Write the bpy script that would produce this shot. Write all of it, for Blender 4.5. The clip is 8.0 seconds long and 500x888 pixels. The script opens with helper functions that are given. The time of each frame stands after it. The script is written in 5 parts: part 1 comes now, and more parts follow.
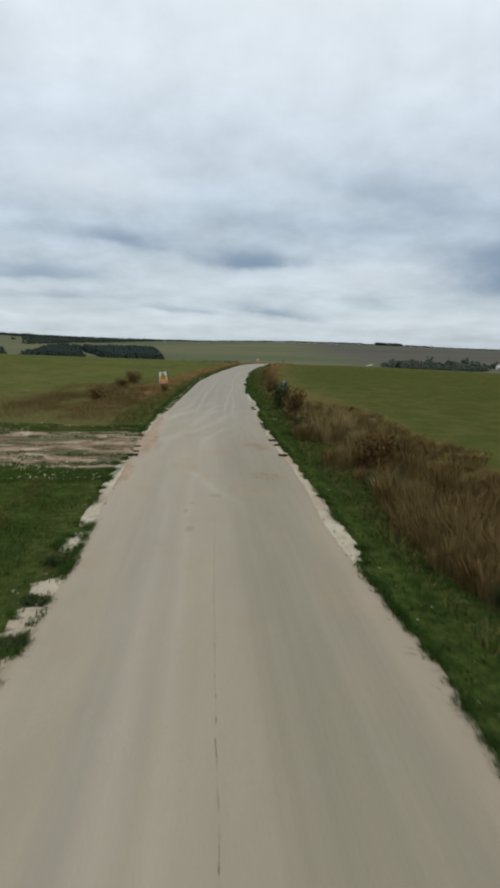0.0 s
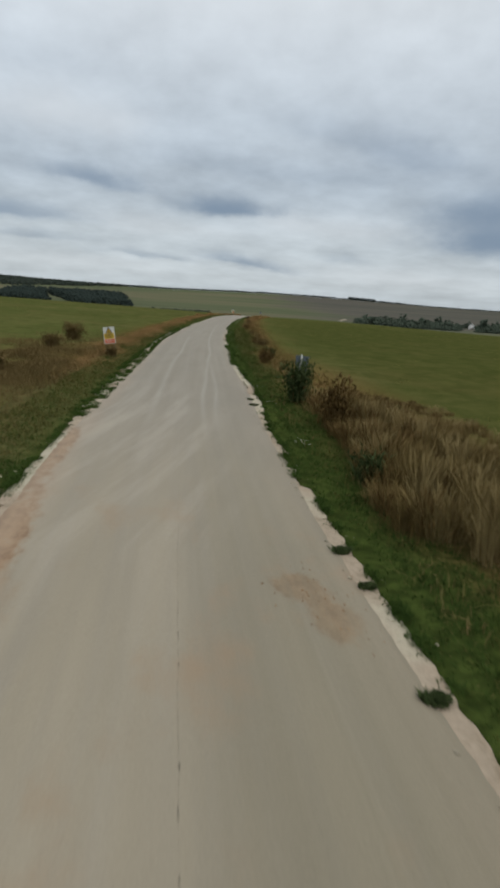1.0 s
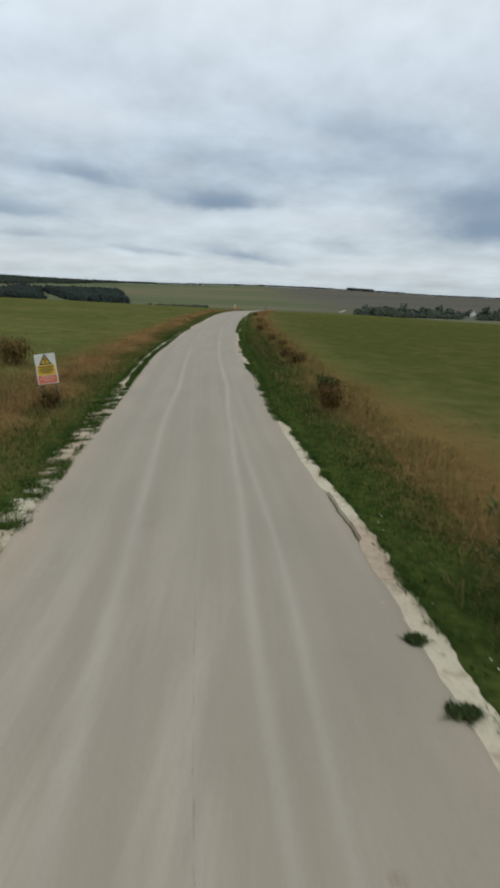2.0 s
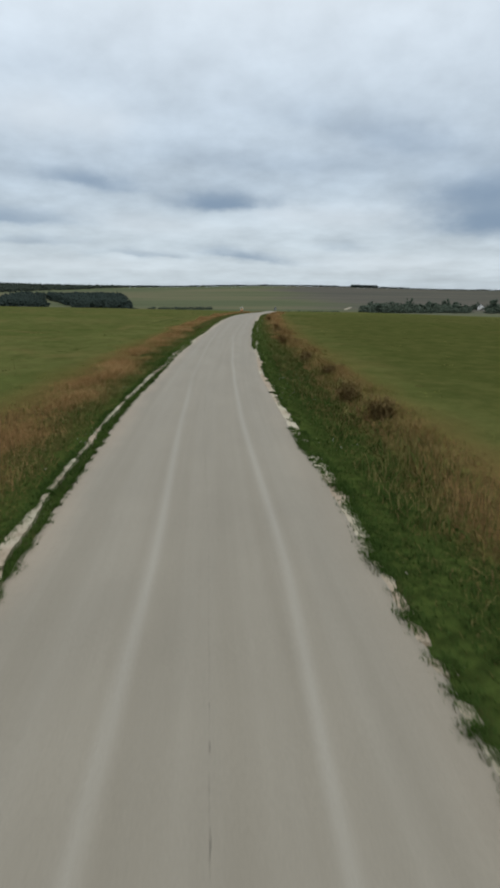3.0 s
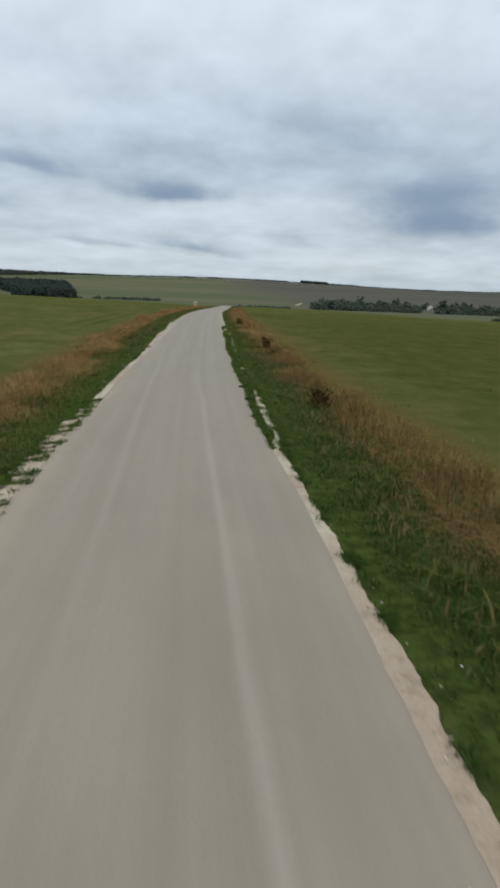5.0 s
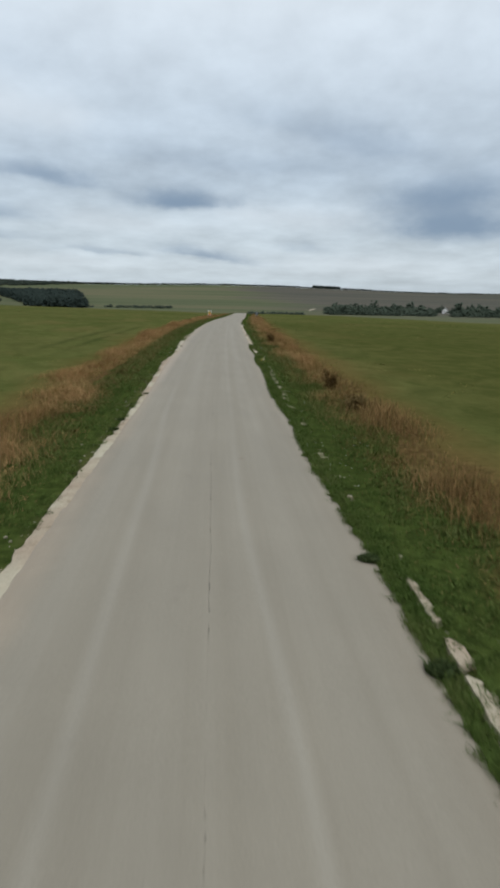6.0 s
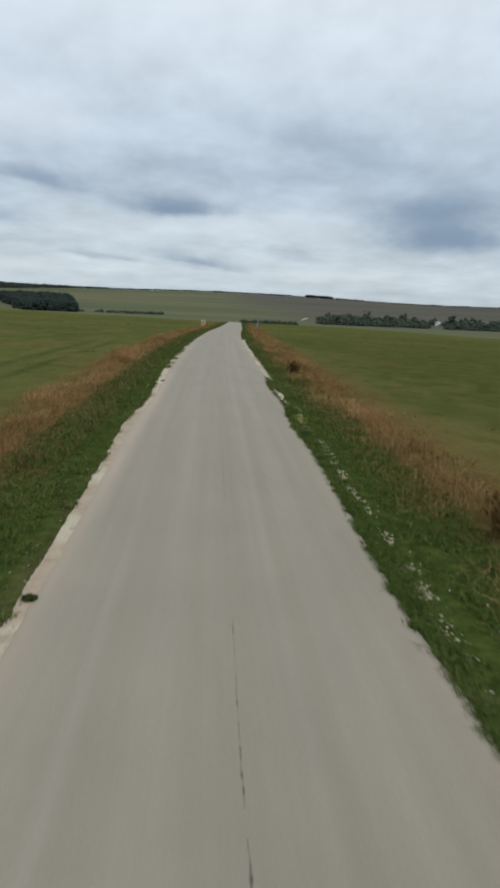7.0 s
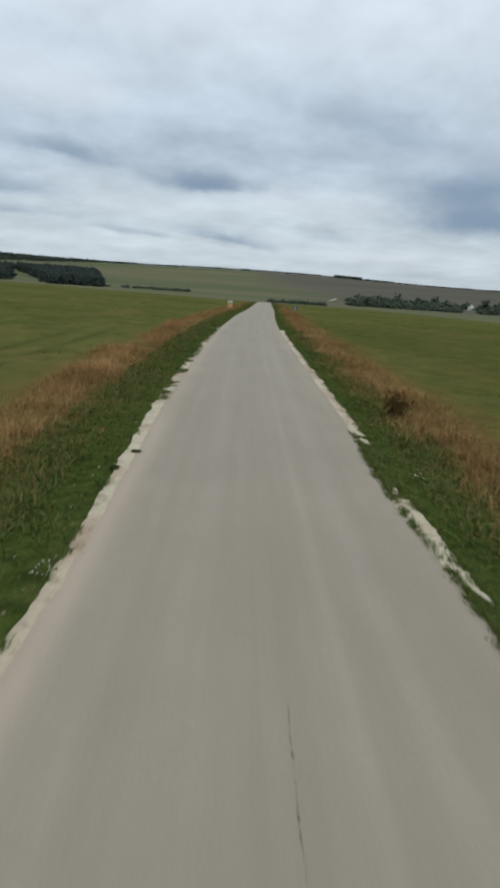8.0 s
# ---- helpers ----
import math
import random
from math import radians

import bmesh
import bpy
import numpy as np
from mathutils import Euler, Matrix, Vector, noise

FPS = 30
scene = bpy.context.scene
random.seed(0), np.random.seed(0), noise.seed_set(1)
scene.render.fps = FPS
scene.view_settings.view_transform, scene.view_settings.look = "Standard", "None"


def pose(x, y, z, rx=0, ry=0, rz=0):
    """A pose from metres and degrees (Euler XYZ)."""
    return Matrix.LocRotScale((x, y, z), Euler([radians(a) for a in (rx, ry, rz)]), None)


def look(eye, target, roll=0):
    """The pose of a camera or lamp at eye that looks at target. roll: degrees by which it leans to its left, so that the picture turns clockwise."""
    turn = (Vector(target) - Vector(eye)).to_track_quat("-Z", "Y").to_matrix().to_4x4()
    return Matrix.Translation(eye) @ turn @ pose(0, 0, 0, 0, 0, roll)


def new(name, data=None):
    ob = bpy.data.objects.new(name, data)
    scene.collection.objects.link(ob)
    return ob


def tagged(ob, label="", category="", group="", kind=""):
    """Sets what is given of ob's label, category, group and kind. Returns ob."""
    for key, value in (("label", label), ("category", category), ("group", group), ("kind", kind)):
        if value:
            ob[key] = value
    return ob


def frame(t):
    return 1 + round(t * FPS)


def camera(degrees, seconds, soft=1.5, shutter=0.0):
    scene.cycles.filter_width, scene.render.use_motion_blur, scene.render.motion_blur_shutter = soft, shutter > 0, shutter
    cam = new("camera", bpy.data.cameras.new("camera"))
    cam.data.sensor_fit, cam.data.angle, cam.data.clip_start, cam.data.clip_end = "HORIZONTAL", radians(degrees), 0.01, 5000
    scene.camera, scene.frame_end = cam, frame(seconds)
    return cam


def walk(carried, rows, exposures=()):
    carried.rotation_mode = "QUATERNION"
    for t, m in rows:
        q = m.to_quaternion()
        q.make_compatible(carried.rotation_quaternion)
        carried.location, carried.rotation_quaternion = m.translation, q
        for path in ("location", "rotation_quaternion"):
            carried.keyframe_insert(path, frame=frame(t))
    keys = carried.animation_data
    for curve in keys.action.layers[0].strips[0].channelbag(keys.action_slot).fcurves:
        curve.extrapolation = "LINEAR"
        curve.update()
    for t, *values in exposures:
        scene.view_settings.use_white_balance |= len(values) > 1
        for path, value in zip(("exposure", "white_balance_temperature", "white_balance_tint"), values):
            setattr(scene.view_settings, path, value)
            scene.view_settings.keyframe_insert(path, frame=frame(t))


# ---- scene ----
cam = camera(41.18, 8.0, soft=3.5, shutter=0.12)
PATH = [
    (0, (0.0, 0.0, 2.922), (-0.019, 1.983, 2.664), 1.3),
    (0.3, (-0.301, 4.222, 2.97), (-0.323, 6.202, 2.689), 2.0),
    (0.5, (-0.487, 6.978, 3.001), (-0.499, 8.956, 2.709), 1.8),
    (0.7, (-0.669, 9.714, 3.01), (-0.67, 11.686, 2.676), 3.0),
    (0.8, (-0.761, 11.083, 3.015), (-0.748, 13.052, 2.666), 2.7),
    (1, (-0.952, 13.836, 3.024), (-0.869, 15.795, 2.627), 3.6),
    (1.2, (-1.175, 16.683, 3.103), (-1.088, 18.635, 2.677), 4.3),
    (1.3, (-1.287, 18.112, 3.143), (-1.178, 20.073, 2.764), 4.1),
    (1.5, (-1.503, 20.959, 3.222), (-1.388, 22.923, 2.862), 2.5),
    (1.7, (-1.669, 23.73, 3.232), (-1.583, 25.691, 2.851), 2.3),
    (1.8, (-1.747, 25.1, 3.237), (-1.671, 27.054, 2.818), 2.6),
    (2, (-1.907, 27.812, 3.247), (-1.827, 29.766, 2.831), 2.1),
    (2.2, (-2.083, 30.487, 3.283), (-2.039, 32.441, 2.86), 1.4),
    (3.3, (-2.541, 44.988, 3.526), (-2.48, 46.946, 3.122), 0.0),
    (3.5, (-2.644, 47.603, 3.519), (-2.624, 49.567, 3.143), 1.1),
    (3.7, (-2.703, 50.188, 3.602), (-2.657, 52.155, 3.245), 3.3),
    (4, (-2.756, 53.965, 3.612), (-2.671, 55.935, 3.279), 1.4),
    (4.1, (-2.777, 55.221, 3.631), (-2.72, 57.198, 3.332), 1.8),
    (4.3, (-2.824, 57.729, 3.657), (-2.688, 59.699, 3.336), 2.5),
    (4.5, (-2.865, 60.243, 3.683), (-2.638, 62.184, 3.259), 3.1),
    (4.7, (-2.887, 62.776, 3.674), (-2.658, 64.715, 3.24), 2.5),
    (5.8, (-2.951, 76.885, 3.818), (-2.769, 78.833, 3.404), 1.4),
    (5.9, (-2.964, 78.204, 3.832), (-2.781, 80.152, 3.418), 0.6),
    (6, (-2.974, 79.529, 3.846), (-2.797, 81.477, 3.43), 1.2),
    (6.2, (-2.973, 82.206, 3.877), (-2.783, 84.154, 3.465), 1.8),
    (6.3, (-2.966, 83.552, 3.893), (-2.774, 85.498, 3.471), 1.6),
    (6.5, (-2.941, 86.248, 3.924), (-2.734, 88.187, 3.481), 3.3),
    (6.8, (-2.895, 90.239, 3.983), (-2.682, 92.182, 3.561), 2.0),
    (7, (-2.856, 92.917, 4.022), (-2.647, 94.868, 3.629), 2.5),
    (7.2, (-2.821, 95.647, 4.047), (-2.632, 97.592, 3.62), 1.5),
    (7.3, (-2.8, 97.023, 4.06), (-2.609, 98.973, 3.657), 2.0),
    (7.5, (-2.742, 99.796, 4.085), (-2.568, 101.737, 3.637), 3.2),
    (7.7, (-2.659, 102.593, 4.097), (-2.51, 104.536, 3.645), 3.2),
    (7.8, (-2.605, 103.999, 4.102), (-2.451, 105.925, 3.585), 4.8),
    (8, (-2.466, 106.825, 4.113), (-2.323, 108.767, 3.657), 3.9),
]
walk(cam, [(t, look(eye, target, roll)) for t, eye, target, roll in PATH], 
     [(0, 0.0, 6500, 10), (0.5, -0.05, 6580, 10.3), (1.0, -0.14, 6660, 11), (1.5, -0.06, 6600, 10.5), (2.0, 0.0, 6520, 10), (4.0, 0.0, 6420, 10), (8.0, 0.0, 6420, 10)])

# ---- world: closed cloud deck over a pale blue sky, and a weak, wide sun ----
SUN_EL, SUN_AZ = 48.0, 150.0


def srgb(r, g, b):
    return [((c / 255 + 0.055) / 1.055) ** 2.4 if c > 10 else c / 3294 for c in (r, g, b)]


class Nodes:
    """Short hand for building node trees."""

    def __init__(self, tree):
        self.tree, self.nodes, self.links = tree, tree.nodes, tree.links
        self.nodes.clear()

    def add(self, kind):
        return self.nodes.new(kind)

    def put(self, socket, value):
        if isinstance(value, bpy.types.NodeSocket):
            self.links.new(value, socket)
        elif isinstance(value, (tuple, list)) and len(value) == 3 and socket.type == "RGBA":
            socket.default_value = (*value, 1)
        else:
            socket.default_value = value

    def math(self, op, a, b=0.0, c=0.0, clamp=False):
        n = self.add("ShaderNodeMath")
        n.operation, n.use_clamp = op, clamp
        for s, v in zip(n.inputs, (a, b, c)):
            self.put(s, v)
        return n.outputs[0]

    def smooth(self, x, lo, hi, a=0.0, b=1.0):
        n = self.add("ShaderNodeMapRange")
        n.interpolation_type = "SMOOTHSTEP"
        for s, v in zip(n.inputs, (x, lo, hi, a, b)):
            self.put(s, v)
        return n.outputs[0]

    def linear(self, x, lo, hi, a=0.0, b=1.0):
        n = self.add("ShaderNodeMapRange")
        for s, v in zip(n.inputs, (x, lo, hi, a, b)):
            self.put(s, v)
        return n.outputs[0]

    def mix(self, f, a, b, blend="MIX"):
        n = self.add("ShaderNodeMix")
        n.data_type, n.blend_type = "RGBA", blend
        self.put(n.inputs[0], f), self.put(n.inputs[6], a), self.put(n.inputs[7], b)
        return n.outputs[2]

    def noise(self, vector, scale, detail=4.0, rough=0.55, warp=0.0):
        n = self.add("ShaderNodeTexNoise")
        if vector is not None:
            self.put(n.inputs["Vector"], vector)
        self.put(n.inputs["Scale"], scale), self.put(n.inputs["Detail"], detail)
        self.put(n.inputs["Roughness"], rough), self.put(n.inputs["Distortion"], warp)
        return n.outputs[0]

    def scaled(self, vector, x, y, z=1.0):
        n = self.add("ShaderNodeVectorMath")
        n.operation = "MULTIPLY"
        self.put(n.inputs[0], vector)
        n.inputs[1].default_value = (x, y, z)
        return n.outputs[0]

    def vector(self, x, y, z=0.0):
        n = self.add("ShaderNodeCombineXYZ")
        for s, v in zip(n.inputs, (x, y, z)):
            self.put(s, v)
        return n.outputs[0]

    def ramp(self, x, stops):
        n = self.add("ShaderNodeValToRGB")
        els = n.color_ramp.elements
        while len(els) < len(stops):
            els.new(0.5)
        for e, (p, c) in zip(els, stops):
            e.position, e.color = p, (*c, 1)
        self.put(n.inputs[0], x)
        return n.outputs[0]

    def course(self, x, knots):
        """A smooth course of values along x."""
        total = knots[0][1]
        for (a, p), (b, q) in zip(knots, knots[1:]):
            total = self.math("ADD", total, self.smooth(x, a, b, 0.0, q - p))
        return total

    def split(self, vector):
        n = self.add("ShaderNodeSeparateXYZ")
        self.put(n.inputs[0], vector)
        return n.outputs

    def lane(self):
        """Metres across the road from its middle, and along it."""
        n = self.add("ShaderNodeUVMap")
        n.uv_map = "lane"
        return n.outputs[0]

    def coords(self, which="Object"):
        return self.add("ShaderNodeTexCoord").outputs[which]


def make_world():
    world = bpy.data.worlds.new("overcast_sky")
    world.use_nodes = True
    scene.world = world
    n = Nodes(world.node_tree)
    d = n.coords("Generated")
    x, y, z = n.split(d)
    az = n.math("MULTIPLY", n.math("ARCTAN2", x, y), 57.2958)
    el = n.math("MULTIPLY", n.math("ARCSINE", z), 57.2958)
    # the cloud deck in perspective: towards the horizon clouds lie thin and wide
    rise = n.math("MULTIPLY", n.math("LOGARITHM", n.math("ADD", n.math("MAXIMUM", el, -2.0), 5.0), 2.718), 4.6)
    across = n.math("MULTIPLY", az, 0.13)
    big = n.noise(n.vector(across, rise), 0.7, 5, 0.5, 0.0)
    fine = n.noise(n.vector(across, rise, 4.0), 2.0, 6, 0.55, 0.0)
    ragged = n.noise(n.vector(n.math("MULTIPLY", az, 0.22), rise, 9.0), 1.7, 5, 0.55)
    ragged2 = n.noise(n.vector(n.math("MULTIPLY", az, 0.22), rise, 17.0), 1.7, 5, 0.55)
    az2 = n.math("MULTIPLY_ADD", n.math("SUBTRACT", ragged, 0.5), 5.0, az)
    el2 = n.math("MULTIPLY_ADD", n.math("SUBTRACT", ragged2, 0.5), 1.0, el)
    # (azimuth, elevation, half widths, weight, tilt) of thicker, darker clouds, and of bright thin places
    thick = [(-0.9, 8.15, 3.9, 0.9, 0.78, 0.0), (-11.2, 9.5, 4.0, 0.8, 0.55, -0.1), (21.2, 6.8, 5.4, 1.8, 0.80, 0.0), (21.0, 9.2, 6.0, 1.6, 0.40, 0.1),
             (1.2, 3.9, 4.0, 0.55, 0.54, -0.12), (-7.0, 3.9, 3.6, 0.35, 0.34, -0.05), (-18.5, 6.6, 6.0, 0.9, 0.55, 0.0), (-16.0, 4.8, 4.0, 0.4, 0.30, 0.0),
             (9.2, 4.6, 1.7, 0.55, 0.22, 0.0), (8.5, 14.2, 6.5, 1.5, 0.20, -0.15), (14.5, 12.6, 5.5, 1.6, 0.26, -0.1), (9.0, 11.0, 8.0, 1.1, 0.20, 0.0),
             (-2.0, 11.6, 6.0, 1.3, 0.16, -0.1), (-16.0, 17.5, 6.0, 1.5, 0.10, 0.0)]
    bright = [(-15.0, 13.9, 5.0, 1.6, 0.60, 0.0), (-9.5, 13.4, 2.6, 1.3, 0.30, 0.0), (9.0, 6.7, 6.5, 1.0, 0.42, 0.0), (-6.5, 6.2, 6.0, 0.8, 0.36, -0.05), (3.0, 25.0, 14.0, 4.0, 0.5, 0.0),
              (-13.5, 3.0, 9.0, 0.6, 0.35, 0.0), (13.0, 3.2, 7.0, 0.8, 0.42, 0.0), (4.5, 7.3, 2.5, 0.6, 0.25, 0.0)]

    def weigh(lumps, base=1.0):
        total = 0.0
        for a, e, sa, se, weight, tilt in lumps:
            p = n.math("DIVIDE", n.math("SUBTRACT", az2, a), sa)
            # flat below, billowing above
            rise_by = n.math("MULTIPLY_ADD", n.math("SUBTRACT", az2, a), -tilt, n.math("SUBTRACT", el2, e - (0.4 * se if base < 1 else 0.0)))
            q = n.math("DIVIDE", rise_by, n.smooth(rise_by, -0.3 * se, 0.3 * se, se * base, se * (2.0 - base) ** 0.7))
            r = n.math("ADD", n.math("MULTIPLY", p, p), n.math("MULTIPLY", q, q))
            total = n.math("ADD", total, n.math("MULTIPLY", n.math("EXPONENT", n.math("MULTIPLY", r, -1.0)), weight))
        return n.math("MINIMUM", total, 0.92)
    base = n.ramp(n.math("DIVIDE", el, 40.0), [(0.0, srgb(186, 199, 208)), (0.06, srgb(199, 210, 217)), (0.15, srgb(198, 210, 218)),
                  (0.24, srgb(188, 202, 214)), (0.36, srgb(201, 214, 225)), (0.5, srgb(220, 231, 240)), (0.66, srgb(234, 243, 249)), (1.0, srgb(238, 245, 250))])
    tone = n.math("ADD", n.linear(big, 0.3, 0.7, 0.92, 1.11), n.math("MULTIPLY", n.linear(fine, 0.3, 0.7, -0.125, 0.125), n.smooth(el, 7.0, 20.0, 1.0, 0.4)))
    deck_colour = n.mix(1.0, base, n.vector(tone, tone, tone), "MULTIPLY")
    deck_colour = n.mix(n.math("MULTIPLY", weigh(bright), 0.95), deck_colour, srgb(227, 235, 241))
    deck_colour = n.mix(n.smooth(weigh(thick, 0.55), -0.1, 0.85), deck_colour, srgb(131, 151, 173))
    sky = n.add("ShaderNodeTexSky")
    sky.sky_type, sky.sun_disc, sky.sun_elevation, sky.sun_rotation = "NISHITA", False, radians(SUN_EL), radians(SUN_AZ)
    blue = n.mix(1.0, sky.outputs[0], (0.1, 0.1, 0.1), "MULTIPLY")
    both = n.mix(0.93, blue, deck_colour)
    # below the horizon the deck is not seen
    colour = n.mix(n.smooth(el, -4.0, -0.5), (0.10, 0.10, 0.08), both)
    bg = n.add("ShaderNodeBackground")
    n.put(bg.inputs[0], colour), n.put(bg.inputs[1], SKY_STRENGTH)
    out = n.add("ShaderNodeOutputWorld")
    n.links.new(bg.outputs[0], out.inputs[0])


SKY_STRENGTH = 1.0
make_world()
sun_data = bpy.data.lights.new("sun", "SUN")
sun_data.energy, sun_data.angle, sun_data.color = 0.6, radians(25), (1.0, 0.96, 0.9)
sun = new("sun", sun_data)
sun.rotation_euler = (radians(90 - SUN_EL), 0, radians(-SUN_AZ + 180))

# ---- the plan: road line, its width, and the lie of the land ----
RNG = np.random.default_rng(11)


def spline(knots):
    """A smooth curve through knots (y, value), by Hermite pieces."""
    ks, vs = (np.array(c, float) for c in zip(*knots))
    tang = np.gradient(vs, ks)

    def at(y):
        y = np.clip(np.asarray(y, float), ks[0], ks[-1])
        i = np.clip(np.searchsorted(ks, y) - 1, 0, len(ks) - 2)
        h = ks[i + 1] - ks[i]
        s = (y - ks[i]) / h
        return ((2 * s**3 - 3 * s**2 + 1) * vs[i] + (s**3 - 2 * s**2 + s) * h * tang[i]
                + (3 * s**2 - 2 * s**3) * vs[i + 1] + (s**3 - s**2) * h * tang[i + 1])
    return at


road_line = spline([(-150, 9.0), (-60, 3.6), (5, -0.28), (15, -1.04), (28, -2.02), (40, -2.57), (53, -3.03), (66, -3.2), (80, -3.02),
                    (95, -2.6), (112, -1.87), (130, -0.95), (150, 0.25), (175, 2.2), (205, 5.0), (240, 7.9), (300, 13.0), (360, 18.0)])
half_width = spline([(-150, 2.05), (25, 2.06), (45, 2.0), (70, 1.92), (120, 1.88), (360, 1.85)])
# where the concrete ends, and where the pale rim beside it ends, on the right (1) and on the left (-1)
ROAD_EDGE = {1: spline([(-60, 2.05), (4, 2.02), (6, 2.12), (9, 2.02), (11, 1.99), (14, 2.06), (17, 2.08), (19, 2.04), (22, 2.03), (25, 2.08), (28, 2.09), (32, 2.13), (36, 2.11), (40, 2.05),
                        (44, 2.03), (48, 2.07), (52, 2.1), (54, 2.05), (57, 2.02), (62, 1.98), (65, 1.91), (70, 1.95), (76, 2.01), (80, 1.89), (83, 1.88), (86, 1.96), (92, 1.89), (95, 1.98),
                        (99, 1.88), (103, 1.96), (107, 1.99), (109, 1.92), (112, 2.05), (117, 1.97), (120, 2.08), (126, 2.06), (160, 1.95), (360, 1.9)]),
             -1: spline([(-60, 2.0), (4, 1.97), (7.4, 1.9), (10, 1.96), (13, 2.05), (16, 2.12), (19, 2.22), (22, 2.12), (26, 2.15), (29, 2.08), (32, 2.0), (36, 1.98), (40, 1.95), (45, 1.94),
                         (52, 1.95), (56, 2.03), (60, 2.02), (65, 1.93), (70, 1.96), (75, 2.05), (80, 2.0), (84, 1.93), (88, 1.93), (92, 1.87), (98, 1.83), (102, 1.87), (106, 1.95), (110, 2.0),
                         (112, 1.93), (116, 1.94), (120, 2.02), (125, 2.08), (160, 1.95), (360, 1.9)])}
RIM_EDGE = {1: spline([(-60, 2.02), (8, 2.0), (9.5, 2.2), (12, 2.24), (16, 2.24), (19, 2.24), (23, 2.2), (26.5, 2.24), (28.5, 2.16), (31, 2.26), (33, 2.36), (35, 2.37), (38, 2.27), (42, 2.2),
                       (46, 2.12), (49, 2.22), (51.5, 2.3), (53, 2.3), (55, 2.22), (58, 2.18), (60, 2.11), (62, 2.16), (64.5, 2.1), (67, 2.06), (71, 2.14), (76, 2.13), (78.5, 2.1), (80, 2.18), (86, 2.27),
                       (96, 2.42), (99, 2.24), (102, 2.2), (104, 2.2), (107, 2.28), (111, 2.3), (114, 2.25), (117, 2.2), (120, 2.3), (126, 2.3), (160, 2.24), (360, 2.08)]),
            -1: spline([(-60, 2.0), (5, 2.12), (8, 2.22), (12, 2.22), (16, 2.34), (19, 2.4), (23, 2.3), (28, 2.27), (32, 2.33), (37, 2.35), (42, 2.38), (46, 2.3), (52, 2.27), (57, 2.33), (61, 2.33),
                        (66, 2.3), (70, 2.3), (75, 2.42), (80, 2.36), (84, 2.13), (88, 2.10), (92, 2.03), (97, 1.95), (101, 1.99), (105, 2.07), (110, 2.17), (112, 2.04), (116, 2.10), (119, 2.17),
                        (123, 2.28), (130, 2.3), (160, 2.1), (360, 2.0)])}
BEND = [b * 1e-4 for b in [6.27, 1.6, -2.54, -1.04, 1.16, 0.11, -3.27, -3.43, -2.33, -1.17, -0.3, 0.21, 0.38, 0.38, 0.28, 0.17]]
far_land = spline([(280, 0.40), (310, 0.17), (370, -1.8), (480, -8), (650, -13), (900, -13.5), (1200, -10), (1500, -2), (1800, 12), (2200, 37),
                   (2500, 56), (2750, 52), (3300, 25), (4900, 0)])


def along_height(y):
    """Height of the road's bed: stretches of 20 m, each with its own even bend."""
    y = np.asarray(y, float)
    z = np.zeros_like(y)
    for j, b in enumerate(BEND):
        a = -10.0 + 20.0 * j
        z = z + b * (np.clip(y - a, 0, 20) ** 2 / 2 + 20.0 * np.maximum(y - a - 20, 0))
    return np.where(y > 300, far_land(y), z)


def step(x, lo, hi):
    s = np.clip((x - lo) / (hi - lo), 0, 1)
    return s * s * (3 - 2 * s)


def swell(x, y):
    return (np.sin(x * 0.21 + 1.3 * np.sin(y * 0.11)) + np.sin(y * 0.17 + 1.1 * np.sin(x * 0.13 + 2)) + 0.6 * np.sin(x * 0.47 + y * 0.39)) / 2.6


def land(u, y):
    """Height of the ground u metres beside the road's middle, y metres along."""
    u, y = np.asarray(u, float), np.asarray(y, float)
    near = 1 - step(y, 300, 800)
    side = 4.0 * (1 - np.exp(-np.maximum(-u - 8, 0) / 200)) - 2.4 * (1 - np.exp(-(np.maximum(u - 15, 0) / 60) ** 2))
    far = step(y, 1200, 2500) * (13.0 * step(-u, 150, 1000) + 6 * np.sin(u * 0.004 + 1))
    lump = 0.10 * swell(u, y) * step(np.abs(u), 4, 14) * near + 0.025 * swell(u * 7, y * 6) * step(np.abs(u), 2.1, 3.0) * near
    verge = -0.05 * step(np.abs(u), 2.4, 4.0) * near
    bed = -0.06 * near
    return along_height(y) + side * near + far + lump + verge + bed


def spot(u, y):
    return Vector((float(road_line(y) + u), float(y), float(land(u, y))))


# ---- materials ----
def material(name, build):
    m = bpy.data.materials.new(name)
    m.use_nodes = True
    n = Nodes(m.node_tree)
    shader = n.add("ShaderNodeBsdfPrincipled")
    out = n.add("ShaderNodeOutputMaterial")
    n.links.new(shader.outputs[0], out.inputs[0])
    build(n, shader)
    return m


def bump(n, shader, height, distance, strength=1.0):
    b = n.add("ShaderNodeBump")
    n.put(b.inputs["Strength"], strength), n.put(b.inputs["Distance"], distance), n.put(b.inputs["Height"], height)
    n.links.new(b.outputs[0], shader.inputs["Normal"])


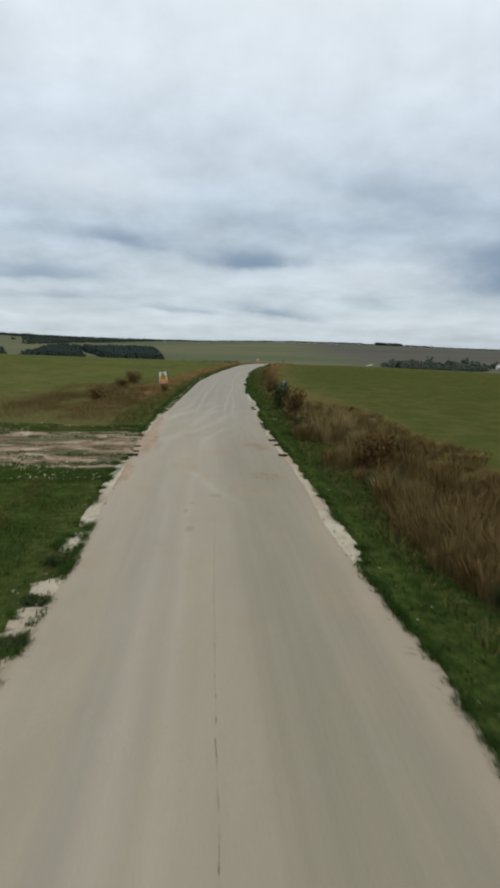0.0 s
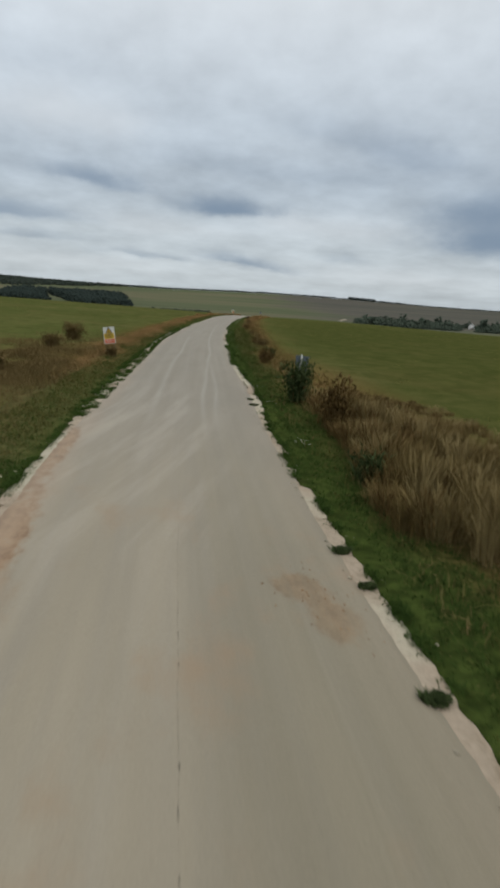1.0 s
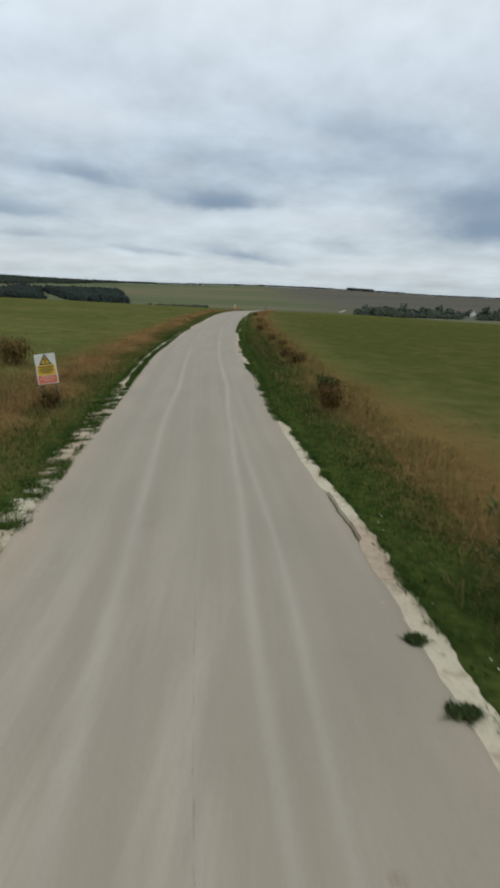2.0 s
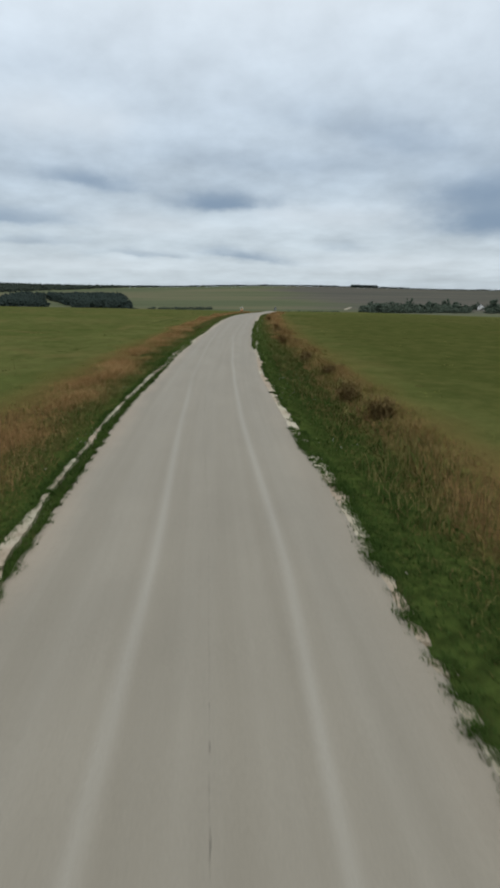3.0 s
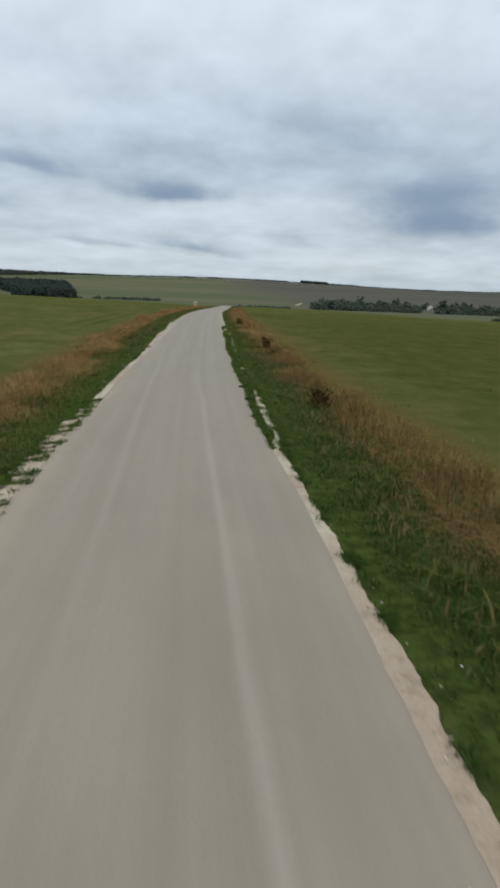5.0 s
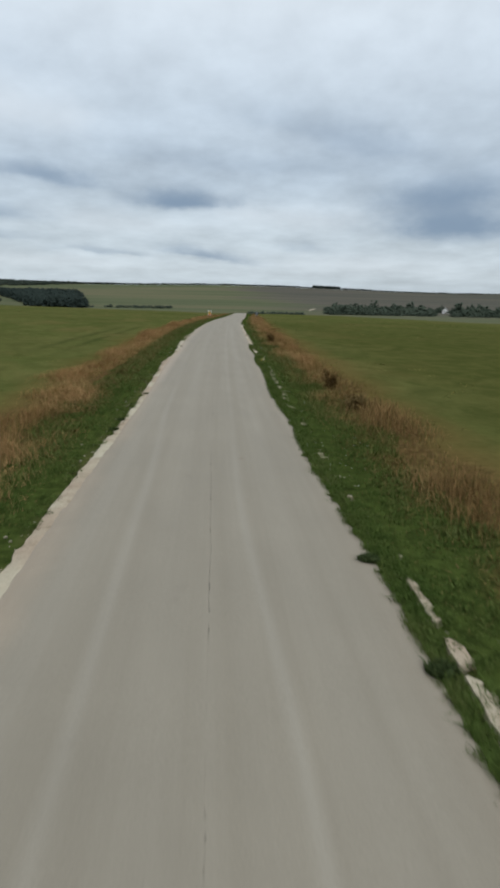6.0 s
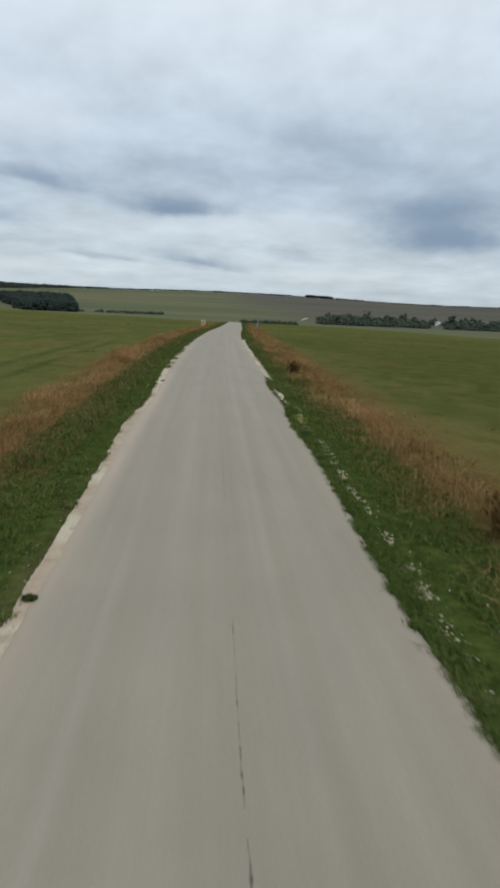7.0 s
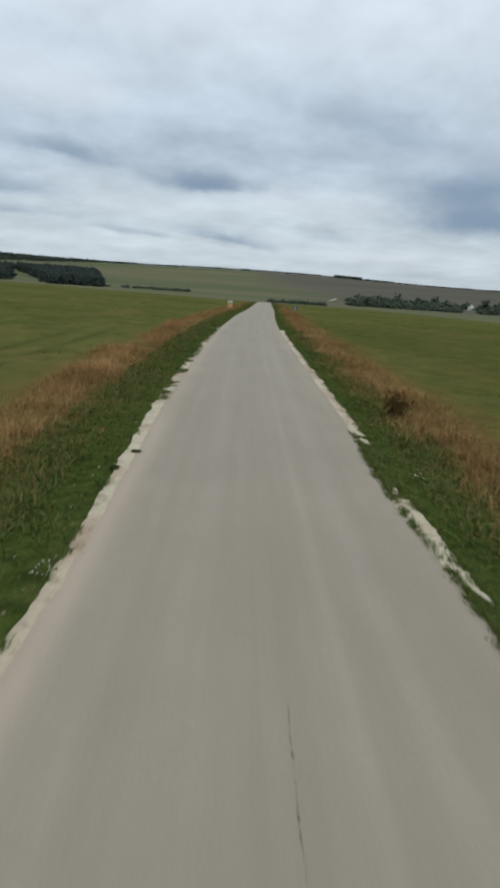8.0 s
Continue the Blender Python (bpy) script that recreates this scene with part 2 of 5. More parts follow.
def plain(colour, rough=0.7, spread=0.25, scale=6.0, metal=0.0, relief=0.003):
    """A worn surface of one colour: two scales of tone, and fine relief."""
    def build(n, s):
        c = n.coords()
        tone = n.math("ADD", n.linear(n.noise(c, scale, 5), 0.3, 0.7, 1 - spread, 1 + spread), n.linear(n.noise(c, scale * 9, 3), 0.3, 0.7, -spread / 3, spread / 3))
        n.put(s.inputs["Base Color"], n.mix(1.0, colour, n.vector(tone, tone, tone), "MULTIPLY"))
        n.put(s.inputs["Roughness"], n.linear(n.noise(c, scale * 2), 0.3, 0.7, rough - 0.08, rough + 0.1))
        s.inputs["Metallic"].default_value = metal
        bump(n, s, n.noise(c, scale * 12, 4), relief)
    return build


def leafy(a, b, c, rough=0.6, own=0.55):
    """Leaves and stalks: each piece takes its own tone between three colours; light passes a little."""
    def build(n, s):
        r = n.add("ShaderNodeNewGeometry").outputs["Random Per Island"]
        patch = n.noise(n.coords(), 0.4, 4)
        f = n.math("ADD", n.math("MULTIPLY", r, own), n.linear(patch, 0.3, 0.7, 0.22 - own / 2, 0.78 - own / 2))
        n.put(s.inputs["Base Color"], n.ramp(f, [(0.0, a), (0.45, b), (1.0, c)]))
        s.inputs["Roughness"].default_value = rough
        s.inputs["Specular IOR Level"].default_value = 0.0
    return build


def verge_leaf(n, s):
    """Verge grass: darker on the first stretch, most of all on the right, lighter further on, in patches."""
    r = n.add("ShaderNodeNewGeometry").outputs["Random Per Island"]
    c = n.coords()
    across, along, _ = n.split(c)
    patch = n.math("ADD", n.math("MULTIPLY", n.noise(c, 0.5, 4), 0.6), n.math("MULTIPLY", n.noise(c, 2.6, 3), 0.4))
    f = n.math("ADD", n.math("MULTIPLY", r, 0.22), n.linear(patch, 0.32, 0.68, 0.0, 0.6))
    f = n.math("ADD", n.math("ADD", f, n.smooth(along, 70.0, 88.0, -0.04, 0.32)), n.smooth(along, 102.0, 116.0, 0.0, 0.10))
    f = n.math("ADD", f, n.math("MULTIPLY", n.smooth(across, -1.2, -0.2), n.course(along, [(6, -0.30), (15, -0.17), (22, -0.15), (30, -0.03), (55, -0.03), (62, -0.15), (73, -0.14), (82, 0.0)])))
    n.put(s.inputs["Base Color"], n.ramp(f, [(0.0, (0.030, 0.054, 0.013)), (0.4, (0.050, 0.083, 0.020)), (0.75, (0.081, 0.117, 0.030)), (1.0, (0.125, 0.140, 0.048))]))
    s.inputs["Roughness"].default_value = 0.75
    s.inputs["Specular IOR Level"].default_value = 0.0


def road_surface(n, s):
    uv = n.lane()
    u, v, _ = n.split(uv)
    c = n.coords()
    grain = n.noise(c, 55.0, 4, 0.7)
    blotch = n.noise(c, 0.55, 5, 0.55, 0.4)
    streak = n.noise(n.vector(n.math("MULTIPLY", u, 3.2), n.math("MULTIPLY", v, 0.035)), 1.0, 4, 0.6)
    streak2 = n.noise(n.vector(n.math("MULTIPLY", u, 9.0), n.math("MULTIPLY", v, 0.07), 3.0), 1.0, 3, 0.6)
    base = n.ramp(n.math("ADD", n.math("MULTIPLY", blotch, 0.45), n.math("MULTIPLY", streak, 0.55)),
                  [(0.28, (0.242, 0.211, 0.158)), (0.5, (0.272, 0.239, 0.183)), (0.72, (0.306, 0.271, 0.211))])
    # dust that the wheels left, in two lines, ever fainter further on
    left = n.course(v, [(34, -0.58), (42, -0.57), (49, -0.41), (58, -0.50), (67, -0.63), (89, -0.87), (98, -1.06), (110, -1.22)])
    right = n.course(v, [(32, 0.68), (38, 0.82), (43, 0.90), (48.5, 1.06), (58, 0.94), (66, 0.89), (72, 0.80), (82, 0.70), (89, 0.53), (96, 0.60)])
    second = n.course(v, [(30, 0.98), (35, 1.12), (40, 1.05), (45, 1.0)])
    lines = 0.0
    for at, shift, wide, weight in ((left, 0.0, 0.075, n.course(v, [(38, 0.7), (48, 0.95), (58, 0.7), (68, 0.35), (88, 0.45), (112, 0.15)])), (right, 0.0, 0.065, n.course(v, [(40, 0.9), (50, 1.0), (66, 0.9), (84, 0.55), (94, 0.25)])),
                                    (second, 0.0, 0.05, n.smooth(v, 46.0, 38.0, 0.0, 0.6)), (left, -0.55, 0.2, 0.22), (left, 0.6, 0.22, 0.14), (right, 0.4, 0.2, 0.16)):
        p = n.math("DIVIDE", n.math("SUBTRACT", n.math("SUBTRACT", u, at), shift), wide)
        lines = n.math("ADD", lines, n.math("MULTIPLY", n.math("EXPONENT", n.math("MULTIPLY", n.math("MULTIPLY", p, p), -1.0)), weight))
    early = 0.0
    for knots, wide, weight in (([(4, 1.22), (6, 1.23), (8, 1.11), (10.2, 0.95), (12, 0.6), (14.5, -0.14), (16, -0.6)], 0.14, 0.45), ([(3, -0.72), (11.5, -0.8), (13.4, -0.94), (16, -0.9), (20, -0.7)], 0.15, 0.45),
                                ([(3, -0.36), (12, -0.42), (18, -0.3)], 0.10, 0.4)):
        p = n.math("DIVIDE", n.math("SUBTRACT", u, n.course(v, knots)), wide)
        early = n.math("ADD", early, n.math("MULTIPLY", n.math("EXPONENT", n.math("MULTIPLY", n.math("MULTIPLY", p, p), -1.0)), weight))
    early = n.math("MULTIPLY", n.math("MULTIPLY", early, n.smooth(v, 20.0, 15.0)), n.linear(streak2, 0.3, 0.7, 0.5, 1.0))
    lines = n.math("MULTIPLY", n.math("MULTIPLY", lines, n.smooth(v, 24.0, 34.0)), n.linear(streak2, 0.3, 0.7, 0.75, 1.0))
    col = n.mix(n.math("MULTIPLY", lines, 0.42), base, (0.44, 0.405, 0.34))
    # swept dust near the mouth of the field track, in curving wheel marks
    turn = n.math("MULTIPLY_ADD", n.math("POWER", n.math("MAXIMUM", n.math("MULTIPLY", n.math("SUBTRACT", 35.0, n.math("MAXIMUM", v, 21.0)), 0.1), 0.0), 1.6), 1.5, u)
    sweep = n.noise(n.vector(n.math("MULTIPLY", turn, 1.75), n.math("MULTIPLY", v, 0.12), 5.0), 1.0, 5, 0.6)
    zone = n.math("MULTIPLY", n.smooth(v, 15.0, 22.0), n.smooth(v, 40.0, 27.0))
    col = n.mix(n.math("MULTIPLY", n.smooth(sweep, 0.46, 0.64), n.math("MULTIPLY", n.math("MULTIPLY", zone, n.smooth(u, 1.3, 0.3, 0.15, 1.0)), 0.45)), n.mix(n.math("MULTIPLY", zone, n.smooth(u, 1.2, 0.2, 0.0, 0.10)), col, (0.43, 0.378, 0.305)), (0.46, 0.405, 0.328))
    # a film of warm dust over the stretch before the mouth, swept lengthwise
    film = n.noise(n.vector(n.math("MULTIPLY", u, 2.0), n.math("MULTIPLY", v, 0.06), 11.0), 1.0, 4, 0.6)
    film = n.math("MULTIPLY", n.smooth(film, 0.28, 0.62, 0.35, 1.0), n.smooth(v, 34.0, 18.0))
    col = n.mix(n.math("MULTIPLY", film, 0.72), col, (0.345, 0.290, 0.200))
    # soil dropped on the road by the field traffic, in a few smears
    smears = 0.0
    for at_u, at_v, su, sv in ((1.34, 20.25, 0.27, 0.34), (1.6, 19.5, 0.26, 0.5), (1.33, 15.2, 0.42, 0.48), (-1.95, 20.5, 0.38, 3.0), (-2.1, 15.0, 0.3, 1.5), (-2.1, 26.0, 0.3, 2.0)):
        p, q = n.math("DIVIDE", n.math("SUBTRACT", u, at_u), su), n.math("DIVIDE", n.math("SUBTRACT", v, at_v), sv)
        smears = n.math("ADD", smears, n.math("EXPONENT", n.math("MULTIPLY", n.math("ADD", n.math("MULTIPLY", p, p), n.math("MULTIPLY", q, q)), -1.0)))
    crumb = n.noise(n.scaled(uv, 4.5, 2.2), 1.0, 6, 0.7)
    smears = n.smooth(n.math("MULTIPLY", smears, n.linear(crumb, 0.3, 0.65, 0.45, 1.3)), 0.26, 0.62)
    col = n.mix(n.math("MULTIPLY", smears, 0.95), col, n.mix(n.smooth(crumb, 0.4, 0.65), (0.34, 0.21, 0.108), (0.195, 0.106, 0.048)))
    col = n.mix(n.math("MULTIPLY", early, 0.6), col, (0.45, 0.39, 0.30))
    # small dark scuffs and dropped clods, flattened by wheels
    scuffs = 0.0
    for at_u, at_v, su, sv in ((0.1, 13.0, 0.17, 0.13), (-0.35, 12.3, 0.05, 0.09), (0.45, 13.7, 0.09, 0.08), (1.07, 11.7, 0.10, 0.10), (-0.45, 11.7, 0.06, 0.16), (-0.35, 10.5, 0.10, 0.22), (0.66, 91.2, 0.085, 0.10), (1.2, 30.6, 0.06, 0.07)):
        p, q = n.math("DIVIDE", n.math("SUBTRACT", u, at_u), su), n.math("DIVIDE", n.math("SUBTRACT", v, at_v), sv)
        scuffs = n.math("ADD", scuffs, n.math("EXPONENT", n.math("MULTIPLY", n.math("ADD", n.math("MULTIPLY", p, p), n.math("MULTIPLY", q, q)), -1.0)))
    grit = n.noise(n.scaled(uv, 30.0, 24.0), 1.0, 4, 0.75)
    scuffs = n.smooth(n.math("MULTIPLY", scuffs, n.linear(grit, 0.38, 0.6, 0.35, 1.4)), 0.3, 0.9)
    col = n.mix(n.math("MULTIPLY", scuffs, 0.40), col, (0.170, 0.110, 0.072))
    # the one lane is darker and more olive on the first stretch
    olive_lane = n.math("MULTIPLY", n.math("MULTIPLY", n.smooth(n.math("MULTIPLY_ADD", streak, 0.8, u), 0.35, 1.2), n.smooth(n.math("MULTIPLY_ADD", blotch, 6.0, v), 33.0, 21.0)), n.linear(streak2, 0.3, 0.7, 0.48, 0.78))
    col = n.mix(olive_lane, col, (0.222, 0.192, 0.128))
    # reddish soil carried over the road
    soil = n.math("MULTIPLY", n.smooth(n.noise(n.scaled(uv, 0.9, 0.42), 1.0, 6, 0.62), 0.52, 0.72), n.math("MULTIPLY", n.smooth(v, 2.0, 10.0), n.smooth(v, 27.0, 20.0)))
    col = n.mix(n.math("MULTIPLY", soil, 0.6), col, (0.33, 0.225, 0.135))
    # warm dust towards the edges
    rim = n.math("MULTIPLY", n.smooth(n.math("ADD", n.math("ABSOLUTE", u), n.math("MULTIPLY", blotch, 0.6)), 1.75, 2.25), n.linear(v, 0.0, 120.0, 0.4, 0.45))
    rim = n.math("MULTIPLY", rim, n.math("MAXIMUM", n.smooth(u, 1.0, -1.0, 0.25, 1.0), n.smooth(v, 17.0, 8.0)))
    col = n.mix(rim, col, (0.42, 0.325, 0.235))
    pink = n.math("MULTIPLY", n.smooth(n.math("MULTIPLY_ADD", blotch, 0.35, u), -1.36, -1.62), n.math("MULTIPLY", n.smooth(v, 94.0, 104.0), n.smooth(v, 124.0, 114.0)))
    col = n.mix(n.math("MULTIPLY", pink, 0.36), col, (0.46, 0.365, 0.285))
    # the old joint along the middle, broken into dashes
    joint = n.math("SUBTRACT", n.math("ADD", u, n.math("MULTIPLY", n.math("SUBTRACT", n.noise(n.vector(0.0, v, 2.0), 1.4, 4), 0.5), 0.05)),
                   n.course(v, [(5, 0.01), (18, 0.12), (31, 0.17), (49, 0.20), (57, 0.03), (65, -0.08), (80, 0.05), (89, 0.12), (110, 0.14)]))
    there = n.smooth(n.noise(n.vector(0.0, v, 9.0), 3.0, 8, 0.95), 0.51, 0.58)
    there = n.math("MULTIPLY", there, n.course(v, [(9, 0.5), (12, 0.25), (15, 0.4), (22, 0.4), (24, 0.25), (48, 0.3), (56, 0.4), (57.5, 1.0), (60, 1.0), (61, 0.1), (78, 0.1), (81, 0.4), (84, 0.1), (86, 1.0), (91, 0.9), (92, 0.1), (95, 0.1), (95.6, 0.9), (98.2, 0.8), (99, 0.1), (102, 0.1), (102.8, 1.0), (105.5, 0.8), (107, 0.1), (109, 0.1), (109.6, 1.0), (110.4, 0.9), (111, 0.1)]))
    crack = n.math("MULTIPLY", n.smooth(n.math("ABSOLUTE", joint), n.linear(n.noise(n.vector(0.0, v, 5.0), 9.0, 2), 0.35, 0.7, 0.004, 0.018), 0.001), there)
    col = n.mix(n.math("MULTIPLY", crack, 0.7), col, (0.075, 0.062, 0.05))
    # dark oily spots
    spots = n.smooth(n.noise(n.scaled(uv, 1.1, 0.55), 1.6, 2, 0.4), 0.735, 0.78)
    col = n.mix(n.math("MULTIPLY", spots, 0.08), col, (0.12, 0.10, 0.085))
    mottle = n.noise(n.scaled(c, 1.0, 0.16), 1.7, 5, 0.6, 0.3)
    tone = n.math("MULTIPLY", n.linear(grain, 0.25, 0.75, 0.90, 1.10), n.linear(mottle, 0.3, 0.7, 0.955, 1.045))
    n.put(s.inputs["Base Color"], n.mix(1.0, col, n.vector(tone, tone, tone), "MULTIPLY"))
    n.put(s.inputs["Roughness"], n.linear(blotch, 0.3, 0.7, 0.78, 0.92))
    s.inputs["Specular IOR Level"].default_value = 0.5
    bump(n, s, n.math("SUBTRACT", n.math("ADD", n.math("MULTIPLY", grain, 0.4), n.math("MULTIPLY", n.noise(c, 7.0, 4), 0.6)), n.math("MULTIPLY", crack, 1.5)), 0.007)


def ground_surface(n, s):
    uv = n.lane()
    u, v, _ = n.split(uv)
    c = n.coords()
    broad = n.noise(c, 0.035, 5, 0.6)
    mid = n.noise(c, 0.35, 5, 0.6)
    fine = n.noise(c, 5.0, 5, 0.65)
    rows = n.noise(n.scaled(c, 0.050, 0.030), 1.0, 4, 0.55, 0.8)
    side = n.math("ADD", n.math("ABSOLUTE", u), n.linear(mid, 0.3, 0.7, -0.7, 0.7))
    field = n.ramp(n.math("ADD", n.math("MULTIPLY", broad, 0.5), n.math("MULTIPLY", rows, 0.5)),
                   [(0.32, (0.072, 0.087, 0.024)), (0.46, (0.089, 0.101, 0.030)), (0.58, (0.107, 0.110, 0.036)), (0.72, (0.140, 0.123, 0.049))])
    tuft = n.noise(n.scaled(c, 1.0, 0.7), 0.9, 5, 0.6, 0.5)
    sward = n.linear(tuft, 0.3, 0.7, 0.82, 1.14)
    px, py, _ = n.split(c)
    slant = n.noise(n.vector(n.math("MULTIPLY_ADD", py, 0.030, n.math("MULTIPLY", px, 0.16)), n.math("MULTIPLY_ADD", py, 0.045, n.math("MULTIPLY", px, -0.03)), 6.0), 1.0, 5, 0.6, 0.7)
    sward = n.math("MULTIPLY", sward, n.linear(slant, 0.3, 0.7, 0.92, 1.08))
    field = n.mix(1.0, field, n.vector(sward, sward, sward), "MULTIPLY")
    field = n.mix(n.smooth(n.noise(n.scaled(c, 0.7, 0.35), 0.22, 4, 0.6, 1.0), 0.50, 0.70, 0.0, 0.5), field, (0.150, 0.118, 0.045))
    weedy = n.noise(n.scaled(c, 1.0, 0.6), 0.55, 6, 0.7, 0.6)
    field = n.mix(n.smooth(weedy, 0.52, 0.66, 0.0, 0.5), field, (0.055, 0.070, 0.018))
    field = n.mix(n.smooth(weedy, 0.46, 0.34, 0.0, 0.4), field, (0.150, 0.138, 0.050))
    # right of the road the field is darker, fading out further along
    dark_right = n.math("MULTIPLY", n.smooth(n.math("MULTIPLY_ADD", mid, 8.0, u), 7.0, 14.0), n.smooth(n.math("MULTIPLY_ADD", broad, 60.0, v), 270.0, 120.0))
    field = n.mix(n.math("MULTIPLY", dark_right, 0.7), field, n.mix(n.smooth(tuft, 0.35, 0.65), (0.051, 0.061, 0.015), (0.075, 0.078, 0.022)))
    # two old wheel marks along the field
    marks = 0.0
    for at, wide in ((-9.2, 0.34), (-7.75, 0.28)):
        p = n.math("DIVIDE", n.math("SUBTRACT", n.math("MULTIPLY_ADD", mid, 0.5, u), at + 0.25), wide)
        marks = n.math("ADD", marks, n.math("EXPONENT", n.math("MULTIPLY", n.math("MULTIPLY", p, p), -1.0)))
    marks = n.math("MULTIPLY", marks, n.math("MULTIPLY", n.math("MULTIPLY", n.smooth(v, 108.0, 122.0), n.smooth(v, 152.0, 138.0)), n.smooth(tuft, 0.38, 0.55)))
    field = n.mix(n.math("MULTIPLY", marks, 0.55), field, (0.040, 0.048, 0.016))
    verge = n.mix(n.smooth(fine, 0.35, 0.65), (0.032, 0.046, 0.0115), (0.056, 0.078, 0.0185))
    dry = n.mix(n.smooth(fine, 0.35, 0.65), (0.072, 0.050, 0.020), (0.140, 0.086, 0.035))
    near = n.mix(n.smooth(side, 3.0, 4.1), verge, dry)
    field = n.mix(n.math("MULTIPLY", n.smooth(side, n.smooth(v, 56.0, 32.0, 6.8, 8.8), 5.0), n.math("MULTIPLY", n.smooth(mid, 0.3, 0.65, 0.5, 1.0), n.smooth(v, 60.0, 34.0, 0.6, 1.0))), field, (0.150, 0.088, 0.034))
    near = n.mix(n.smooth(side, 4.3, 5.6), near, field)
    # before the field track the left side is all rank green
    beyond = n.math("MULTIPLY", n.smooth(u, -2.0, -3.0), n.smooth(n.math("MULTIPLY_ADD", mid, 10.0, v), 48.0, 36.0))
    near = n.mix(n.math("MULTIPLY", beyond, 0.8), near, n.mix(n.smooth(fine, 0.35, 0.65), (0.074, 0.083, 0.028), (0.130, 0.116, 0.047)))
    rank = n.math("MULTIPLY", n.math("MULTIPLY", n.smooth(u, -2.0, -3.0), n.smooth(n.math("MULTIPLY_ADD", mid, 16.0, u), -12.0, 0.0)), n.smooth(n.math("MULTIPLY_ADD", mid, 6.0, v), 21.0, 18.5))
    near = n.mix(rank, near, verge)
    # trodden soil at the rim of the road
    trod = n.math("MULTIPLY", n.smooth(n.math("ABSOLUTE", u), 2.3, 2.12), n.smooth(n.noise(c, 0.8, 5, 0.65), 0.42, 0.6))
    near = n.mix(n.math("MULTIPLY", trod, 0.25), near, (0.16, 0.120, 0.065))
    # the slopes across the valley, colours greyed for haze: grazing, stubble and bare ploughland
    patch = n.noise(n.scaled(c, 0.6, 1.6), 0.0022, 3, 0.5)
    strip = n.noise(n.scaled(c, 0.25, 2.2), 0.006, 4, 0.55)
    slopes = n.ramp(n.math("ADD", n.math("MULTIPLY", patch, 0.6), n.math("MULTIPLY", strip, 0.4)),
                    [(0.32, (0.086, 0.104, 0.058)), (0.46, (0.114, 0.128, 0.073)), (0.58, (0.152, 0.143, 0.086)), (0.7, (0.132, 0.119, 0.086))])
    bare = n.math("MULTIPLY", n.smooth(n.math("ADD", u, n.math("MULTIPLY", patch, 500.0)), 300.0, 560.0), n.smooth(v, 900.0, 1300.0))
    tilled = n.mix(n.smooth(strip, 0.35, 0.65), (0.090, 0.087, 0.080), (0.118, 0.107, 0.094))
    slopes = n.mix(n.math("MULTIPLY", bare, 0.8), slopes, tilled)
    col = n.mix(n.smooth(v, 330.0, 700.0), near, slopes)
    tone = n.linear(fine, 0.25, 0.75, 0.88, 1.12)
    n.put(s.inputs["Base Color"], n.mix(1.0, col, n.vector(tone, tone, tone), "MULTIPLY"))
    s.inputs["Roughness"].default_value = 0.95
    s.inputs["Specular IOR Level"].default_value = 0.0
    bump(n, s, n.math("ADD", n.math("MULTIPLY", fine, 0.5), mid), 0.02)


def soil_surface(n, s):
    c = n.coords()
    a, b = n.noise(c, 1.3, 6, 0.65), n.noise(c, 14.0, 4, 0.7)
    ruts = n.noise(n.scaled(c, 0.3, 1.5), 1.5, 6, 0.68, 0.4)
    col = n.ramp(n.math("ADD", n.math("MULTIPLY", a, 0.5), n.math("MULTIPLY", ruts, 0.5)), [(0.38, (0.105, 0.070, 0.038)), (0.45, (0.22, 0.150, 0.092)), (0.53, (0.33, 0.240, 0.160)), (0.60, (0.48, 0.390, 0.285))])
    green = n.smooth(n.noise(n.scaled(c, 0.4, 1.3), 0.9, 6, 0.65, 0.5), 0.51, 0.59)
    col = n.mix(n.math("MULTIPLY", green, 0.8), col, (0.065, 0.075, 0.026))
    tone = n.linear(b, 0.25, 0.75, 0.65, 1.3)
    n.put(s.inputs["Base Color"], n.mix(1.0, col, n.vector(tone, tone, tone), "MULTIPLY"))
    s.inputs["Roughness"].default_value = 0.95
    s.inputs["Specular IOR Level"].default_value = 0.15
    bump(n, s, n.math("ADD", n.math("MULTIPLY", b, 0.4), a), 0.09)


def chalk_surface(n, s):
    """Weathered pale concrete, stained with dust in places and spalled."""
    c = n.coords()
    a, b, d = n.noise(c, 0.45, 4, 0.5), n.noise(c, 6.0, 5, 0.65), n.noise(c, 34.0, 3, 0.6)
    col = n.mix(n.smooth(a, 0.42, 0.60), (0.50, 0.45, 0.335), (0.40, 0.32, 0.235))
    col = n.mix(n.smooth(n.noise(c, 3.3, 7, 0.75), 0.50, 0.66, 0.0, 0.6), col, (0.22, 0.175, 0.112))
    tone = n.math("ADD", n.linear(d, 0.3, 0.7, 0.85, 1.1), n.linear(b, 0.3, 0.7, 0.05, -0.05))
    n.put(s.inputs["Base Color"], n.mix(1.0, col, n.vector(tone, tone, tone), "MULTIPLY"))
    s.inputs["Roughness"].default_value = 0.92
    s.inputs["Specular IOR Level"].default_value = 0.1
    bump(n, s, n.math("ADD", b, n.math("MULTIPLY", d, 0.4)), 0.006)


